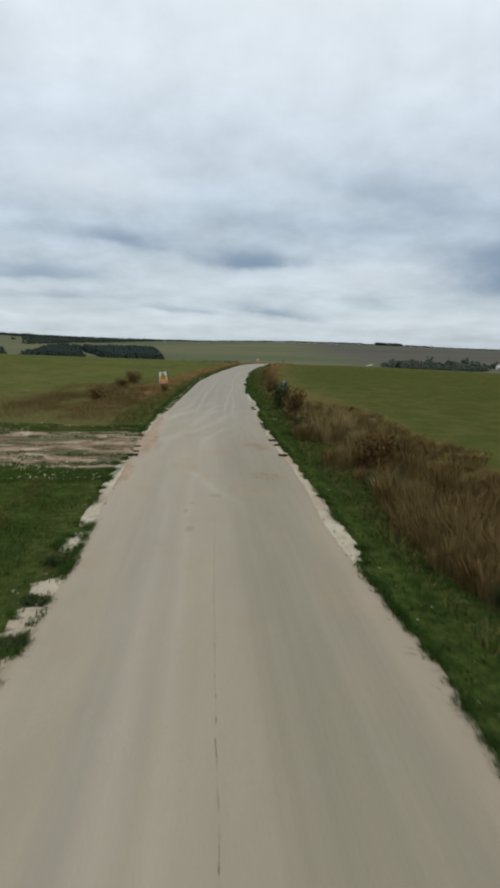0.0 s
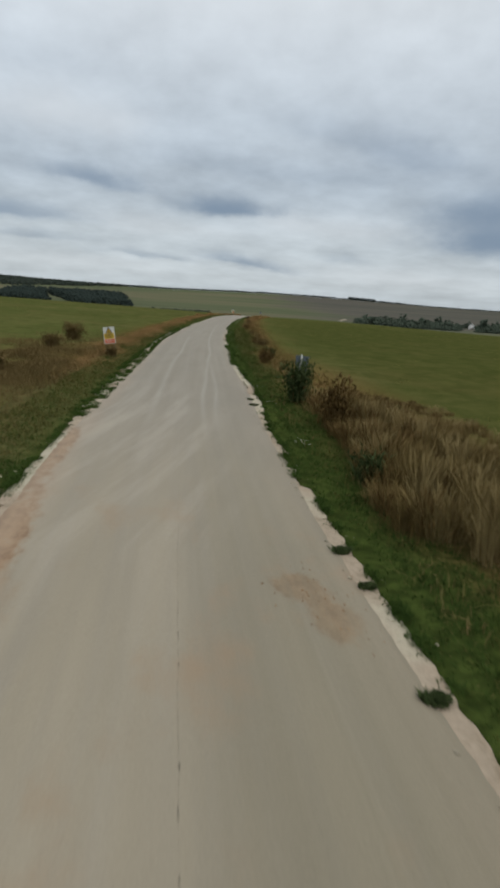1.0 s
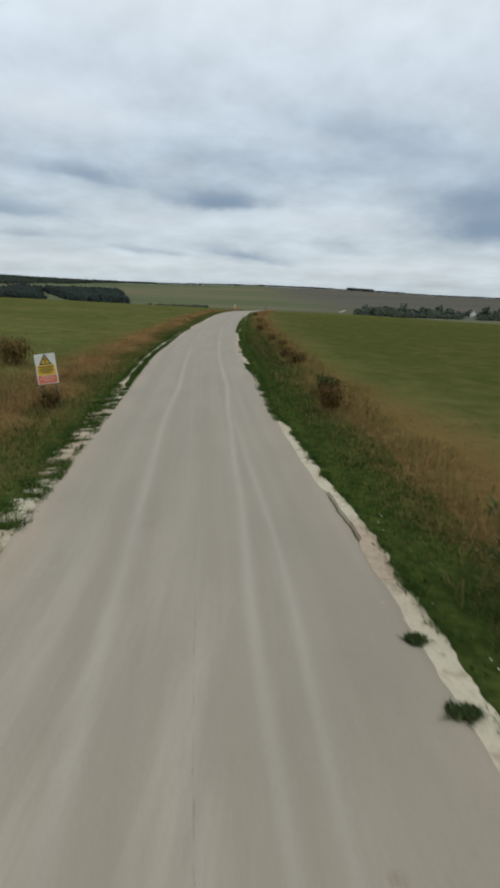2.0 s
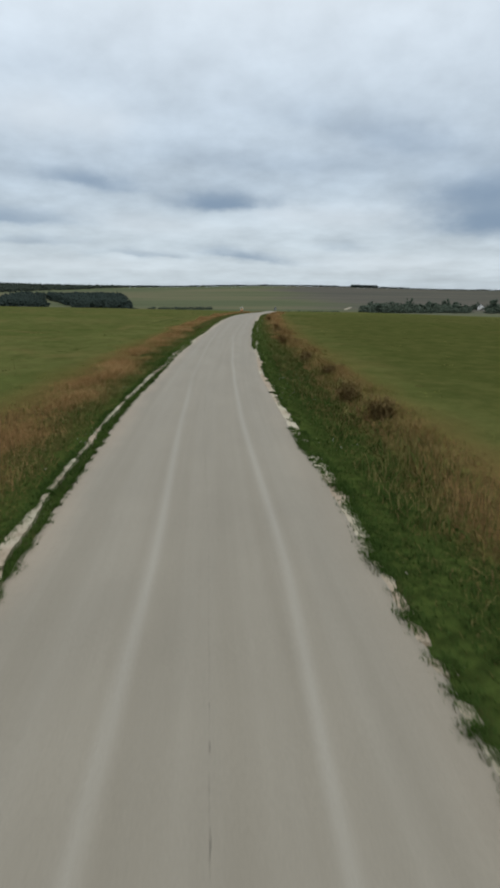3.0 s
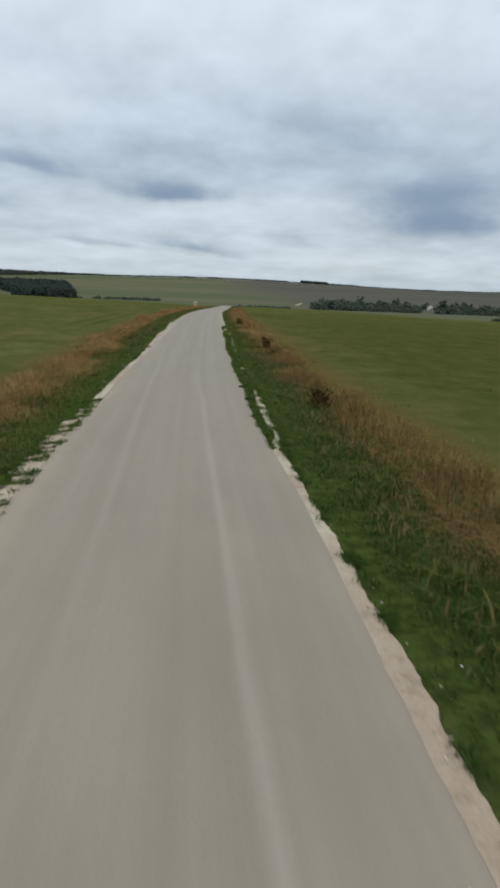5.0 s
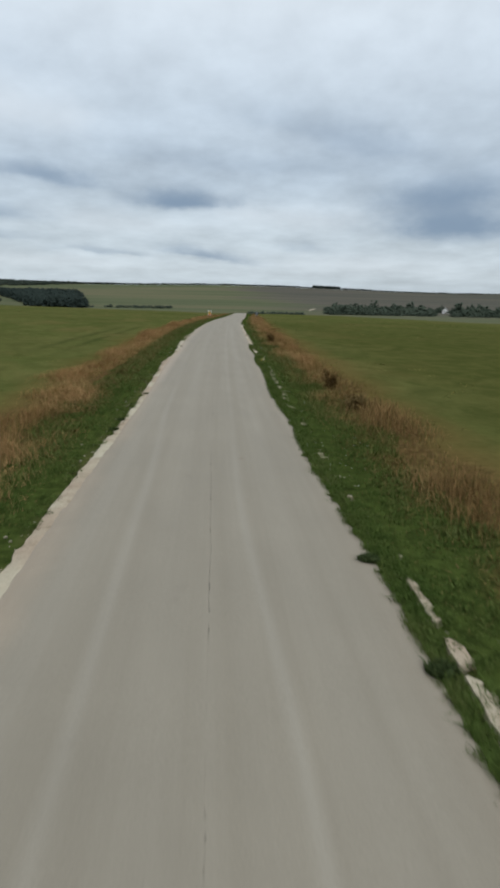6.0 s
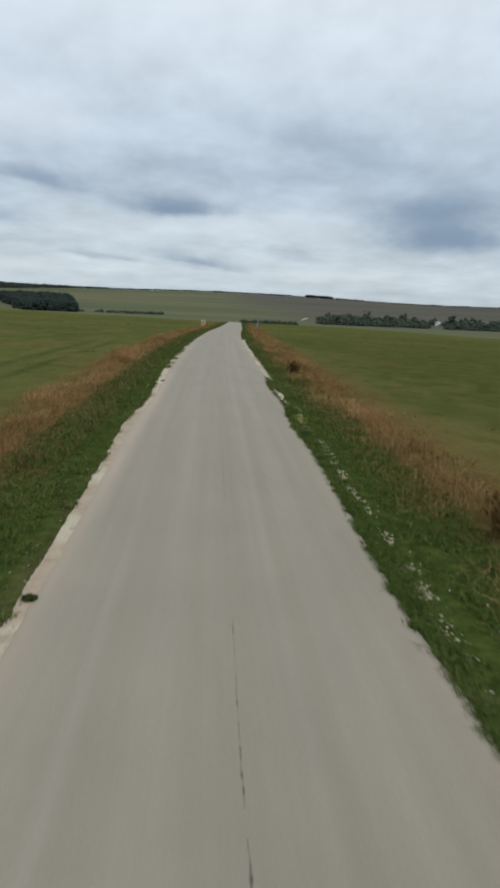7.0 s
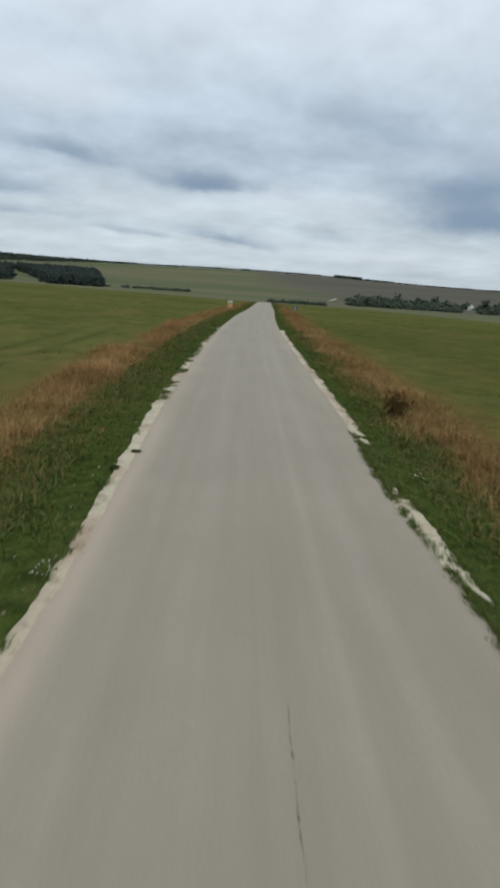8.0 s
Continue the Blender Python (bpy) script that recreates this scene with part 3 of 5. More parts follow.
M = {
    "road": material("dusty_concrete", road_surface),
    "ground": material("grassland", ground_surface),
    "soil": material("bare_soil", soil_surface),
    "spill": material("red_soil", plain((0.27, 0.16, 0.08), 0.95, 0.4, 9.0, relief=0.01)),
    "clod": material("dark_soil", plain((0.115, 0.075, 0.042), 0.95, 0.35, 9.0, relief=0.01)),
    "chalk": material("chalky_concrete", chalk_surface),
    "pebble": material("pale_stone", plain((0.34, 0.295, 0.215), 0.9, 0.35, 20.0)),
    "verge": material("green_grass", verge_leaf),
    "weedgreen": material("dark_weed_leaf", leafy((0.030, 0.046, 0.018), (0.050, 0.070, 0.027), (0.085, 0.100, 0.042))),
    "dry": material("dry_weed_stalk", leafy((0.135, 0.083, 0.034), (0.325, 0.195, 0.084), (0.50, 0.322, 0.148), 0.9, 0.18)),
    "darkdry": material("brown_seed_stalk", leafy((0.060, 0.038, 0.015), (0.115, 0.075, 0.029), (0.19, 0.128, 0.056), 0.9)),
    "meadow": material("meadow_grass", leafy((0.125, 0.140, 0.034), (0.175, 0.175, 0.048), (0.26, 0.21, 0.080), 0.9, 0.4)),
    "sward": material("sward_leaf", leafy((0.076, 0.092, 0.024), (0.092, 0.106, 0.029), (0.120, 0.120, 0.042), 0.9, 0.3)),
    "deadgrass": material("tan_dead_grass", leafy((0.086, 0.061, 0.023), (0.156, 0.113, 0.044), (0.28, 0.208, 0.092), 0.9, 0.35)),
    "straw": material("pale_straw", leafy((0.137, 0.102, 0.043), (0.245, 0.187, 0.083), (0.37, 0.29, 0.142), 0.9, 0.35)),
    "dullweed": material("faded_weed_leaf", leafy((0.096, 0.074, 0.030), (0.147, 0.106, 0.045), (0.21, 0.146, 0.066), 0.9, 0.3)),
    "faded": material("faded_grass_leaf", leafy((0.084, 0.087, 0.026), (0.128, 0.119, 0.039), (0.185, 0.148, 0.061), 0.85)),
    "yellowpetal": material("yellow_petal", plain((0.62, 0.46, 0.03), 0.6, 0.1, 30.0)),
    "petal": material("white_petal", plain((0.82, 0.79, 0.68), 0.6, 0.08, 30.0)),
    "wood": material("weathered_wood", plain((0.12, 0.095, 0.065), 0.85, 0.3, 12.0)),
    "white": material("white_enamel", plain((0.62, 0.62, 0.58), 0.45, 0.12, 6.0, relief=0.001)),
    "yellow": material("yellow_enamel", plain((0.62, 0.40, 0.02), 0.5, 0.18, 7.0, relief=0.001)),
    "red": material("faded_red_enamel", plain((0.60, 0.12, 0.05), 0.5, 0.2, 7.0, relief=0.001)),
    "black": material("black_paint", plain((0.03, 0.03, 0.032), 0.5, 0.2, 8.0, relief=0.001)),
    "slate": material("slate_blue_plastic", plain((0.085, 0.105, 0.130), 0.6, 0.2, 5.0, relief=0.001)),
    # far leaves: the haze of distance is put into the colour, pale and bluish
    "tree": material("hazy_far_foliage", leafy((0.044, 0.056, 0.047), (0.054, 0.067, 0.054), (0.070, 0.081, 0.060), 0.95, 0.3)),
    "hedge": material("hazy_hedgerow_foliage", leafy((0.058, 0.075, 0.057), (0.069, 0.087, 0.064), (0.081, 0.098, 0.070), 0.95, 0.12)),
    "rubble": material("pale_rubble", plain((0.50, 0.445, 0.295), 0.9, 0.3, 20.0)),
    # plantation green, likewise lifted and blued in its colour for haze
    "conifer": material("hazy_plantation_foliage", leafy((0.029, 0.041, 0.037), (0.034, 0.046, 0.040), (0.041, 0.053, 0.043), 0.95, 0.2)),
    "render": material("white_render", plain((0.75, 0.74, 0.71), 0.8, 0.08, 0.6)),
    "tiles": material("grey_roof_tiles", plain((0.13, 0.12, 0.12), 0.8, 0.2, 0.8)),
    "glass": material("dark_window", plain((0.03, 0.035, 0.04), 0.15, 0.1, 1.0)),
}


# ---- mesh helpers ----
def part(name, bm, mat, parent=None, label=""):
    me = bpy.data.meshes.new(name)
    bm.to_mesh(me)
    bm.free()
    me.materials.append(M[mat])
    ob = new(name, me)
    if parent is not None:
        ob.parent = parent
    if label:
        ob["label"] = label
    return ob


def stand(name, place, turn=0.0, lean=(0.0, 0.0), size=1.0):
    e = new(name)
    e.location, e.rotation_euler, e.scale = place, (radians(lean[0]), radians(lean[1]), radians(turn)), (size, size, size)
    return e


def block(bm, x0, x1, y0, y1, z0, z1, bevel=0.0):
    r = bmesh.ops.create_cube(bm, size=1.0)
    bmesh.ops.scale(bm, vec=(x1 - x0, y1 - y0, z1 - z0), verts=r["verts"])
    bmesh.ops.translate(bm, vec=((x0 + x1) / 2, (y0 + y1) / 2, (z0 + z1) / 2), verts=r["verts"])
    if bevel:
        edges = list({e for v in r["verts"] for e in v.link_edges})
        bmesh.ops.bevel(bm, geom=edges, offset=bevel, segments=2, affect="EDGES")
    return bm


def box(*size, bevel=0.0):
    return block(bmesh.new(), *size, bevel=bevel)


def raw_mesh(name, co, corners, sizes):
    """A mesh from arrays: places, the corners of all faces in a row, and how many corners each face has."""
    me = bpy.data.meshes.new(name)
    me.vertices.add(len(co))
    me.vertices.foreach_set("co", np.asarray(co, np.float32).ravel())
    me.loops.add(len(corners))
    me.loops.foreach_set("vertex_index", np.asarray(corners, np.int32))
    me.polygons.add(len(sizes))
    me.polygons.foreach_set("loop_start", np.concatenate([[0], np.cumsum(sizes)[:-1]]).astype(np.int32))
    me.update(calc_edges=True)
    return me


def strands(name, root, height, width, heading, lean, mat, profile=((0.0, 1.0), (0.55, 0.8), (1.0, 0.0))):
    """Many bent blades: each is a strip that narrows or widens as the profile (height, width) says and bows over."""
    count, k = len(root), len(profile)
    across = np.stack([np.cos(heading), np.sin(heading), 0 * heading], -1)
    bow = np.stack([-np.sin(heading), np.cos(heading), 0 * heading], -1) * lean[:, None]
    co = np.zeros((count, 2 * k - 1, 3))
    for i, (f, w) in enumerate(profile):
        mid = root + np.array([0, 0, 1.0]) * (height * f)[:, None] * (1 - 0.15 * np.abs(lean) * f)[:, None] + bow * (height * f * f)[:, None]
        if i < k - 1:
            co[:, 2 * i] = mid - across * (width * w / 2)[:, None]
            co[:, 2 * i + 1] = mid + across * (width * w / 2)[:, None]
        else:
            co[:, 2 * i] = mid
    first = np.arange(count)[:, None] * (2 * k - 1)
    face, sizes = [], []
    for i in range(k - 2):
        face.append([2 * i, 2 * i + 1, 2 * i + 3, 2 * i + 2])
        sizes.append(4)
    face.append([2 * k - 4, 2 * k - 3, 2 * k - 2])
    sizes.append(3)
    flat = np.concatenate(face)
    me = raw_mesh(name, co.reshape(-1, 3), (first + flat[None]).ravel(), np.tile(sizes, count))
    me.materials.append(M[mat])
    return new(name, me)


def scatter(count, u0, u1, y0, y1, thin=0.0):
    """Places beside the road; thin: how much sparser they get with distance."""
    y = y0 + (y1 - y0) * RNG.random(count) ** (1 + thin)
    u = u0 + (u1 - u0) * RNG.random(count)
    return u, y


def rooted(u, y):
    return np.stack([road_line(y) + u, y, land(u, y) - 0.01], -1)


# ---- ground, road ----
def build_ground():
    us = np.array([0, 1.2, 1.6, 1.8, 2.0, 2.2, 2.5, 2.8, 3.2, 3.6, 4, 4.5, 5, 6, 7.5, 9, 11, 14, 18, 24, 32, 45, 60, 80, 110, 150, 200, 280, 380, 520, 700, 950, 1300, 1800, 2600])
    us = np.concatenate([-us[:0:-1], us])
    ys, y = list(np.arange(-150, -20, 10.0)) + list(np.arange(-20, 330, 1.0)), 330.0
    while y < 4900:
        ys.append(y)
        y += max(3.0, (y - 330) * 0.05)
    U, Y = np.meshgrid(us, np.array(ys))
    co = np.stack([road_line(Y) + U, Y, land(U, Y)], -1).reshape(-1, 3)
    nu, ny = len(us), len(ys)
    i = (np.arange(ny - 1)[:, None] * nu + np.arange(nu - 1)[None]).ravel()
    corners = np.stack([i, i + 1, i + nu + 1, i + nu], -1)
    me = raw_mesh("ground", co, corners.ravel(), np.full(len(i), 4))
    uv = me.uv_layers.new(name="lane")
    flat = np.stack([U.ravel(), Y.ravel()], -1)[corners.ravel()]
    uv.data.foreach_set("uv", flat.astype(np.float32).ravel())
    me.polygons.foreach_set("use_smooth", np.ones(len(me.polygons), bool))
    me.materials.append(M["ground"])
    tagged(new("ground", me), "rough olive-green grassland falling away into a valley", "ground", kind="structure")


TABLE_Y = np.arange(-60.0, 160.0, 0.02)


def wander(scale, seed):
    return np.array([noise.noise((y * scale, seed, 0.3)) for y in TABLE_Y])


def edge_tables():
    """For each side: end of the concrete, start and end of the pale rim, along TABLE_Y. Both break off raggedly; the rim
    is overgrown from within on some stretches, and cut into fingers by grass on others."""
    made = {}
    y = TABLE_Y
    for side, seed in ((1, 31.0), (-1, 2.0)):
        mild = 1 - 0.45 * step(y, 54, 58) * (1 - step(y, 76, 80)) if side > 0 else 1.0
        end = ROAD_EDGE[side](y) + mild * (0.016 * wander(0.6, seed) + 0.022 * wander(1.7, seed + 1) + 0.02 * wander(4.7, seed + 2) + 0.014 * wander(12.0, seed + 3))
        out = RIM_EDGE[side](y) + 0.03 * wander(1.1, seed + 4) + 0.035 * wander(3.1, seed + 5) + 0.028 * wander(8.0, seed + 6) + 0.014 * wander(19.0, seed + 7)
        gap = 0 * y
        def some(low, high, pattern, cut_at):
            """1 where the rim is whole, and between low and high only as the pattern rises over cut_at."""
            inside = (y > low) & (y < high)
            return np.where(inside, np.clip((pattern - cut_at) * 3, 0, 1), 1.0)
        if side > 0:
            sunk = step(y, 78.6, 80) * (1 - step(y, 112.2, 113.2)) + step(y, 115.8, 116.6) * (1 - step(y, 118.5, 119.5))
            whole = some(86, 112.5, 0.7 * wander(2.3, 77.0) + 0.7 * wander(6.0, 78.0), 0.42) * some(79, 86, wander(2.2, 79.0) + 0.7 * wander(6.5, 98.0), -0.4) * some(115.8, 119, wander(2.6, 80.0), 0.05)
            whole = whole * some(119, 160, wander(1.9, 81.0) + 0.5 * wander(5.0, 92.0), -0.75) * (1 - step(y, 53.2, 53.4) * (1 - step(y, 54.2, 54.6))) * step(y, 8.4, 9.6)
            whole = whole * some(24, 26.3, wander(2.6, 82.0), 0.05) * some(51.5, 57, wander(2.2, 83.0), -0.25) * some(43, 49, wander(2.9, 84.0), -0.2) * some(17, 23, wander(3.0, 93.0), -0.62)
            gap = (0.20 + 0.06 * step(y, 85, 88)) * sunk * (1 + 0.4 * wander(0.5, 85.0)) + 0.07 * step(y, 35.0, 35.5) * (1 - step(y, 37.2, 37.8))
            out = np.where((y > 86) & (y < 112.3), end + gap + 0.08 + 0.06 * wander(5.0, 97.0), out)
        else:
            sunk = step(y, 47, 49) * (1 - step(y, 66.5, 68))
            fingers = 0.6 * wander(2.4, 86.0) + 0.7 * wander(5.0, 87.0) + 0.3 * wander(11.0, 94.0)
            whole = some(29, 48, fingers, -0.2) * some(66.5, 83, fingers, -0.28) * some(122, 160, fingers, -0.25)
            whole = whole * some(-60, 11, wander(2.2, 88.0) + 0.5 * wander(6.0, 95.0), -0.05) * some(17, 22.5, wander(0.9, 89.0), 0.1) * some(48, 66.5, wander(1.3, 90.0) + 0.6 * wander(4.5, 96.0), -0.7)
            gap = (0.20 + 0.06 * wander(0.6, 91.0)) * sunk
        start = end + gap
        out = start + np.maximum(out - start, 0.0) * whole
        made[side] = (end, start, out, gap)
    return made


EDGES = edge_tables()


def edge_at(side, y, which):
    """At y on the side given: 0 the end of the concrete, 1 the start and 2 the end of the pale rim, 3 the overgrown gap between."""
    return np.interp(y, TABLE_Y, EDGES[side][which])


def edge_of(u, y, which):
    return np.where(u > 0, edge_at(1, y, which), edge_at(-1, y, which))


def build_road():
    ys = list(np.arange(-60, -10, 1.0)) + list(np.arange(-10, 140, 0.125)) + list(np.arange(140, 345, 1.0))
    lanes = np.array([-1.0, -0.93, -0.75, -0.5, -0.25, 0.0, 0.25, 0.5, 0.75, 0.93, 1.0])
    bm = bmesh.new()
    uv = bm.loops.layers.uv.new("lane")
    rows, where = [], {}
    for y in ys:
        hw, cx, z = float(half_width(y)), float(road_line(y)), float(along_height(y))
        row = []
        for f in (-1.04, *lanes, 1.04):
            u = f * (hw if abs(f) < 0.9 else float(edge_at(1 if f > 0 else -1, y, 0)))
            drop = -0.09 if abs(f) > 1.01 else (-0.012 if abs(f) > 0.97 else 0.018 * (1 - f * f))
            v = bm.verts.new((cx + u, y, z + drop))
            where[v] = (u, y)
            row.append(v)
        rows.append(row)
    for a, b in zip(rows, rows[1:]):
        for i in range(len(a) - 1):
            f = bm.faces.new((a[i], a[i + 1], b[i + 1], b[i]))
            f.smooth = True
            for loop in f.loops:
                loop[uv].uv = where[loop.vert]
    return tagged(part("road", bm, "road"), "narrow pale dusty concrete road with broken edges", "road", kind="structure")


build_ground()
road = build_road()


def build_edge_stones():
    """Pale slabs of the broken concrete rim along both sides of the road."""
    made = 0
    for side in (-1, 1):
        y = 1.0
        while y < 150:
            long = 0.8 + 2.4 * RNG.random() ** 1.5
            k = max(3, int(long / 0.07))
            ys = y + long * np.arange(k) / (k - 1)
            a, b, gap = (edge_at(side, ys, i) for i in (1, 2, 3))
            wide = b - a
            y += long
            run = []
            for i in range(k + 1):
                if i < k and wide[i] > (0.02 if (gap[i] > 0.03 or side > 0 or ys[i] < 24) else -1.0):
                    run.append(i)
                    continue
                if len(run) > 1 and made < 298:
                    bm = bmesh.new()
                    rows, lift = [], 0.006 * (RNG.random() - 0.5)
                    for j in run:
                        sunk = gap[j] > 0.06
                        top = float(along_height(ys[j])) + (0.012 if sunk else -0.008) + lift
                        cx, inner = float(road_line(ys[j])), a[j] - (0.0 if sunk else 0.035)
                        row = []
                        for f, dz in ((0.0, 0.0), (0.55, 0.0012 * RNG.random()), (1.0, -0.012)):
                            row.append(bm.verts.new((cx + side * (inner + (b[j] - inner) * f), ys[j], top + dz)))
                        row.append(bm.verts.new((cx + side * (b[j] + 0.02), ys[j], top - 0.12)))
                        row.append(bm.verts.new((cx + side * (inner - 0.01), ys[j], top - 0.12)))
                        rows.append(row)
                    for p, q in zip(rows, rows[1:]):
                        for i0, i1 in ((4, 0), (0, 1), (1, 2), (2, 3)):
                            bm.faces.new((p[i0], p[i1], q[i1], q[i0]) if side < 0 else (q[i0], q[i1], p[i1], p[i0]))
                    bm.faces.new(rows[0]), bm.faces.new(rows[-1][::-1])
                    bmesh.ops.recalc_face_normals(bm, faces=bm.faces)
                    part("edge_stone", bm, "chalk", road)
                    made += 1
                run = []


def build_track():
    """The earth track that joins the road from the field."""
    bm = bmesh.new()
    rows = []
    for i in range(46):
        s = i / 45
        row = []
        for j in range(15):
            f = j / 14 * 2 - 1
            u = -1.95 - 30 * s ** 1.15
            y = 19.2 + 5.6 * s + (4.5 - 1.2 * step(s, 0.02, 0.3)) * (1 - 0.85 * step(s, 0.55, 1.0)) * f + 0.8 * noise.noise((s * 9, f * 2, 3.0)) + 0.9 * f * noise.noise((s * 30, f * 0.7, 8.0))
            p = spot(u, y)
            edge = 1 - abs(f) ** 4
            row.append(bm.verts.new((p.x, p.y, p.z + 0.075 * edge - 0.03 + 0.02 * noise.noise((u * 1.5, y * 1.5, 1.0)) - 0.03 * math.exp(-((abs(f) - 0.45) / 0.14) ** 2))))
        rows.append(row)
    for a, b in zip(rows, rows[1:]):
        for i in range(14):
            f = bm.faces.new((a[i], b[i], b[i + 1], a[i + 1]))
            f.smooth = True
    bmesh.ops.recalc_face_normals(bm, faces=bm.faces)
    tagged(part("dirt_track", bm, "soil"), "bare stony earth track joining the road", "track", kind="structure")


def pebbles(name, count, places, sizes, mat, label, category):
    """Loose stones as one heap of small lumps."""
    ball = bmesh.new()
    bmesh.ops.create_icosphere(ball, subdivisions=1, radius=1.0)
    shape = np.array([v.co for v in ball.verts])
    tris = np.array([[v.index for v in f.verts] for f in ball.faces])
    ball.free()
    turn = RNG.random(count) * 6.28
    jig = 1 + 0.25 * (RNG.random((count, len(shape), 1)) - 0.5)
    c, s = np.cos(turn)[:, None], np.sin(turn)[:, None]
    loc = shape[None] * jig * (sizes[:, None, None] * np.array([1.0, 0.75, 0.55]))
    co = np.stack([loc[..., 0] * c - loc[..., 1] * s, loc[..., 0] * s + loc[..., 1] * c, loc[..., 2]], -1) + places[:, None]
    corners = (np.arange(count)[:, None, None] * len(shape) + tris[None]).ravel()
    me = raw_mesh(name, co.reshape(-1, 3), corners, np.full(count * len(tris), 3))
    me.materials.append(M[mat])
    tagged(new(name, me), label, category, kind="stuff")


def on_road(u, y):
    f = u / half_width(y)
    return np.stack([road_line(y) + u, y, along_height(y) + 0.018 * (1 - f * f)], -1)


def build_tufts():
    """Tufts of grass that grow over the road's edge."""
    def tuft(u, y, size):
        lobes = RNG.normal(0, 0.12, (5, 2))
        pick = RNG.integers(0, 5, 420)
        count = len(pick)
        spread = lobes[pick] + RNG.normal(0, 0.17, (count, 2)) * np.array([1.0, 0.8])
        spread *= np.minimum(1.0, 0.34 / np.maximum(np.linalg.norm(spread, axis=1), 1e-6))[:, None]
        root = np.concatenate([spread, np.zeros((count, 1))], 1) * size
        ob = strands("grass_tuft", root, size * (0.08 + 0.13 * RNG.random(count)), 0.012 + 0.018 * RNG.random(count), RNG.random(count) * 6.28, RNG.normal(0, 0.8, count), "weedgreen", ((0.0, 0.4), (0.45, 1.0), (1.0, 0.0)))
        p = spot(u, y)
        ob.location = (p.x, p.y, max(p.z, float(along_height(y)) - 0.01))
        tagged(ob, "dark green grass tuft creeping over the road edge", "grass tuft", "tufts along the road edge")
    for u, y, size in ((2.08, 33.0, 0.42), (2.08, 32.0, 0.5), (2.05, 21.3, 0.5), (2.1, 20.3, 0.4), (2.05, 18.3, 0.45), (-2.0, 95.0, 0.35), (-2.0, 93.9, 0.4),
                       (-1.95, 117.6, 0.3), (-2.12, 116.6, 0.3), (-1.85, 99.2, 0.3), (-2.05, 7.3, 0.6), (-2.1, 8.8, 0.7), (-2.0, 6.2, 0.6),
                       (-2.05, 18.4, 0.34), (-2.08, 17.75, 0.55), (-2.1, 19.4, 0.34), (2.0, 61.4, 0.35), (-1.95, 71.8, 0.4), (-1.95, 64.0, 0.4), (1.95, 84.2, 0.55), (1.9, 86.5, 0.5), (2.12, 105.5, 0.4), (2.1, 108.0, 0.4)):
        tuft(u, y, size * 0.68)


def build_rim_grass():
    """Low ragged tongues of grass that creep over the pale rim, and fill what lies between it and the concrete."""
    us, ys = [], []
    for side, y0, y1, n, reach in ((-1, 5, 29, 90, 0.06), (-1, 29, 48, 200, 0.16), (-1, 48, 66, 130, 0.08), (-1, 66, 84, 140, 0.14), (-1, 84, 122, 45, 0.03), (-1, 122, 150, 120, 0.10),
                                   (1, 9, 43, 130, 0.045), (1, 43, 56, 110, 0.12), (1, 56, 79, 80, 0.035), (1, 79, 87, 70, 0.10), (1, 87, 113, 60, 0.05), (1, 113, 150, 110, 0.05), (1, -2, 9, 60, 0.03)):
        for _ in range(n):
            y = y0 + (y1 - y0) * RNG.random()
            if side < 0 and 17.2 < y < 23.2:
                continue
            mid = float(edge_at(side, y, 2)) + 0.05 - reach * RNG.random()
            k = 90
            us.append(side * (mid + (0.04 + 0.3 * reach) * RNG.normal(size=k)))
            ys.append(y + (0.05 + 0.07 * RNG.random()) * RNG.normal(size=k))
    # tongues over the bare end of the concrete
    for side, y0, y1, n in ((1, 78.6, 120, 330), (1, -2, 9, 35), (-1, 47, 68, 130), (-1, 4, 11, 60), (1, 51, 56, 40), (-1, 29, 47, 60), (-1, 68, 84, 60)):
        for _ in range(n):
            y = y0 + (y1 - y0) * RNG.random()
            k = int(20 + 50 * RNG.random())
            us.append(side * (float(edge_at(side, y, 0)) + 0.02 - 0.05 * RNG.random() ** 2 + 0.035 * RNG.normal(size=k)))
            ys.append(y + (0.03 + 0.06 * RNG.random()) * RNG.normal(size=k))
    for side, y0, y1, n in ((1, 78.6, 120, 30000), (-1, 47, 68, 5000)):
        y = y0 + (y1 - y0) * RNG.random(n)
        inner, gap = edge_at(side, y, 0), edge_at(side, y, 3)
        on = gap > 0.03
        us.append(side * (inner + gap * 0.95 * RNG.random(n))[on])
        ys.append(y[on])
    u, y = np.concatenate(us), np.concatenate(ys)
    on = np.abs(u) > edge_of(u, y, 0) - 0.13
    u, y = u[on], y[on]
    count = len(u)
    root = rooted(u, y)
    root[:, 2] = np.maximum(root[:, 2], along_height(y) - 0.02)
    ob = strands("rim_grass", root, 0.025 + 0.05 * RNG.random(count), 0.007 + 0.007 * RNG.random(count), RNG.random(count) * 6.28, RNG.normal(0, 1.0, count), "verge")
    tagged(ob, "low green grass creeping over the pale road rim", "grass", kind="stuff")


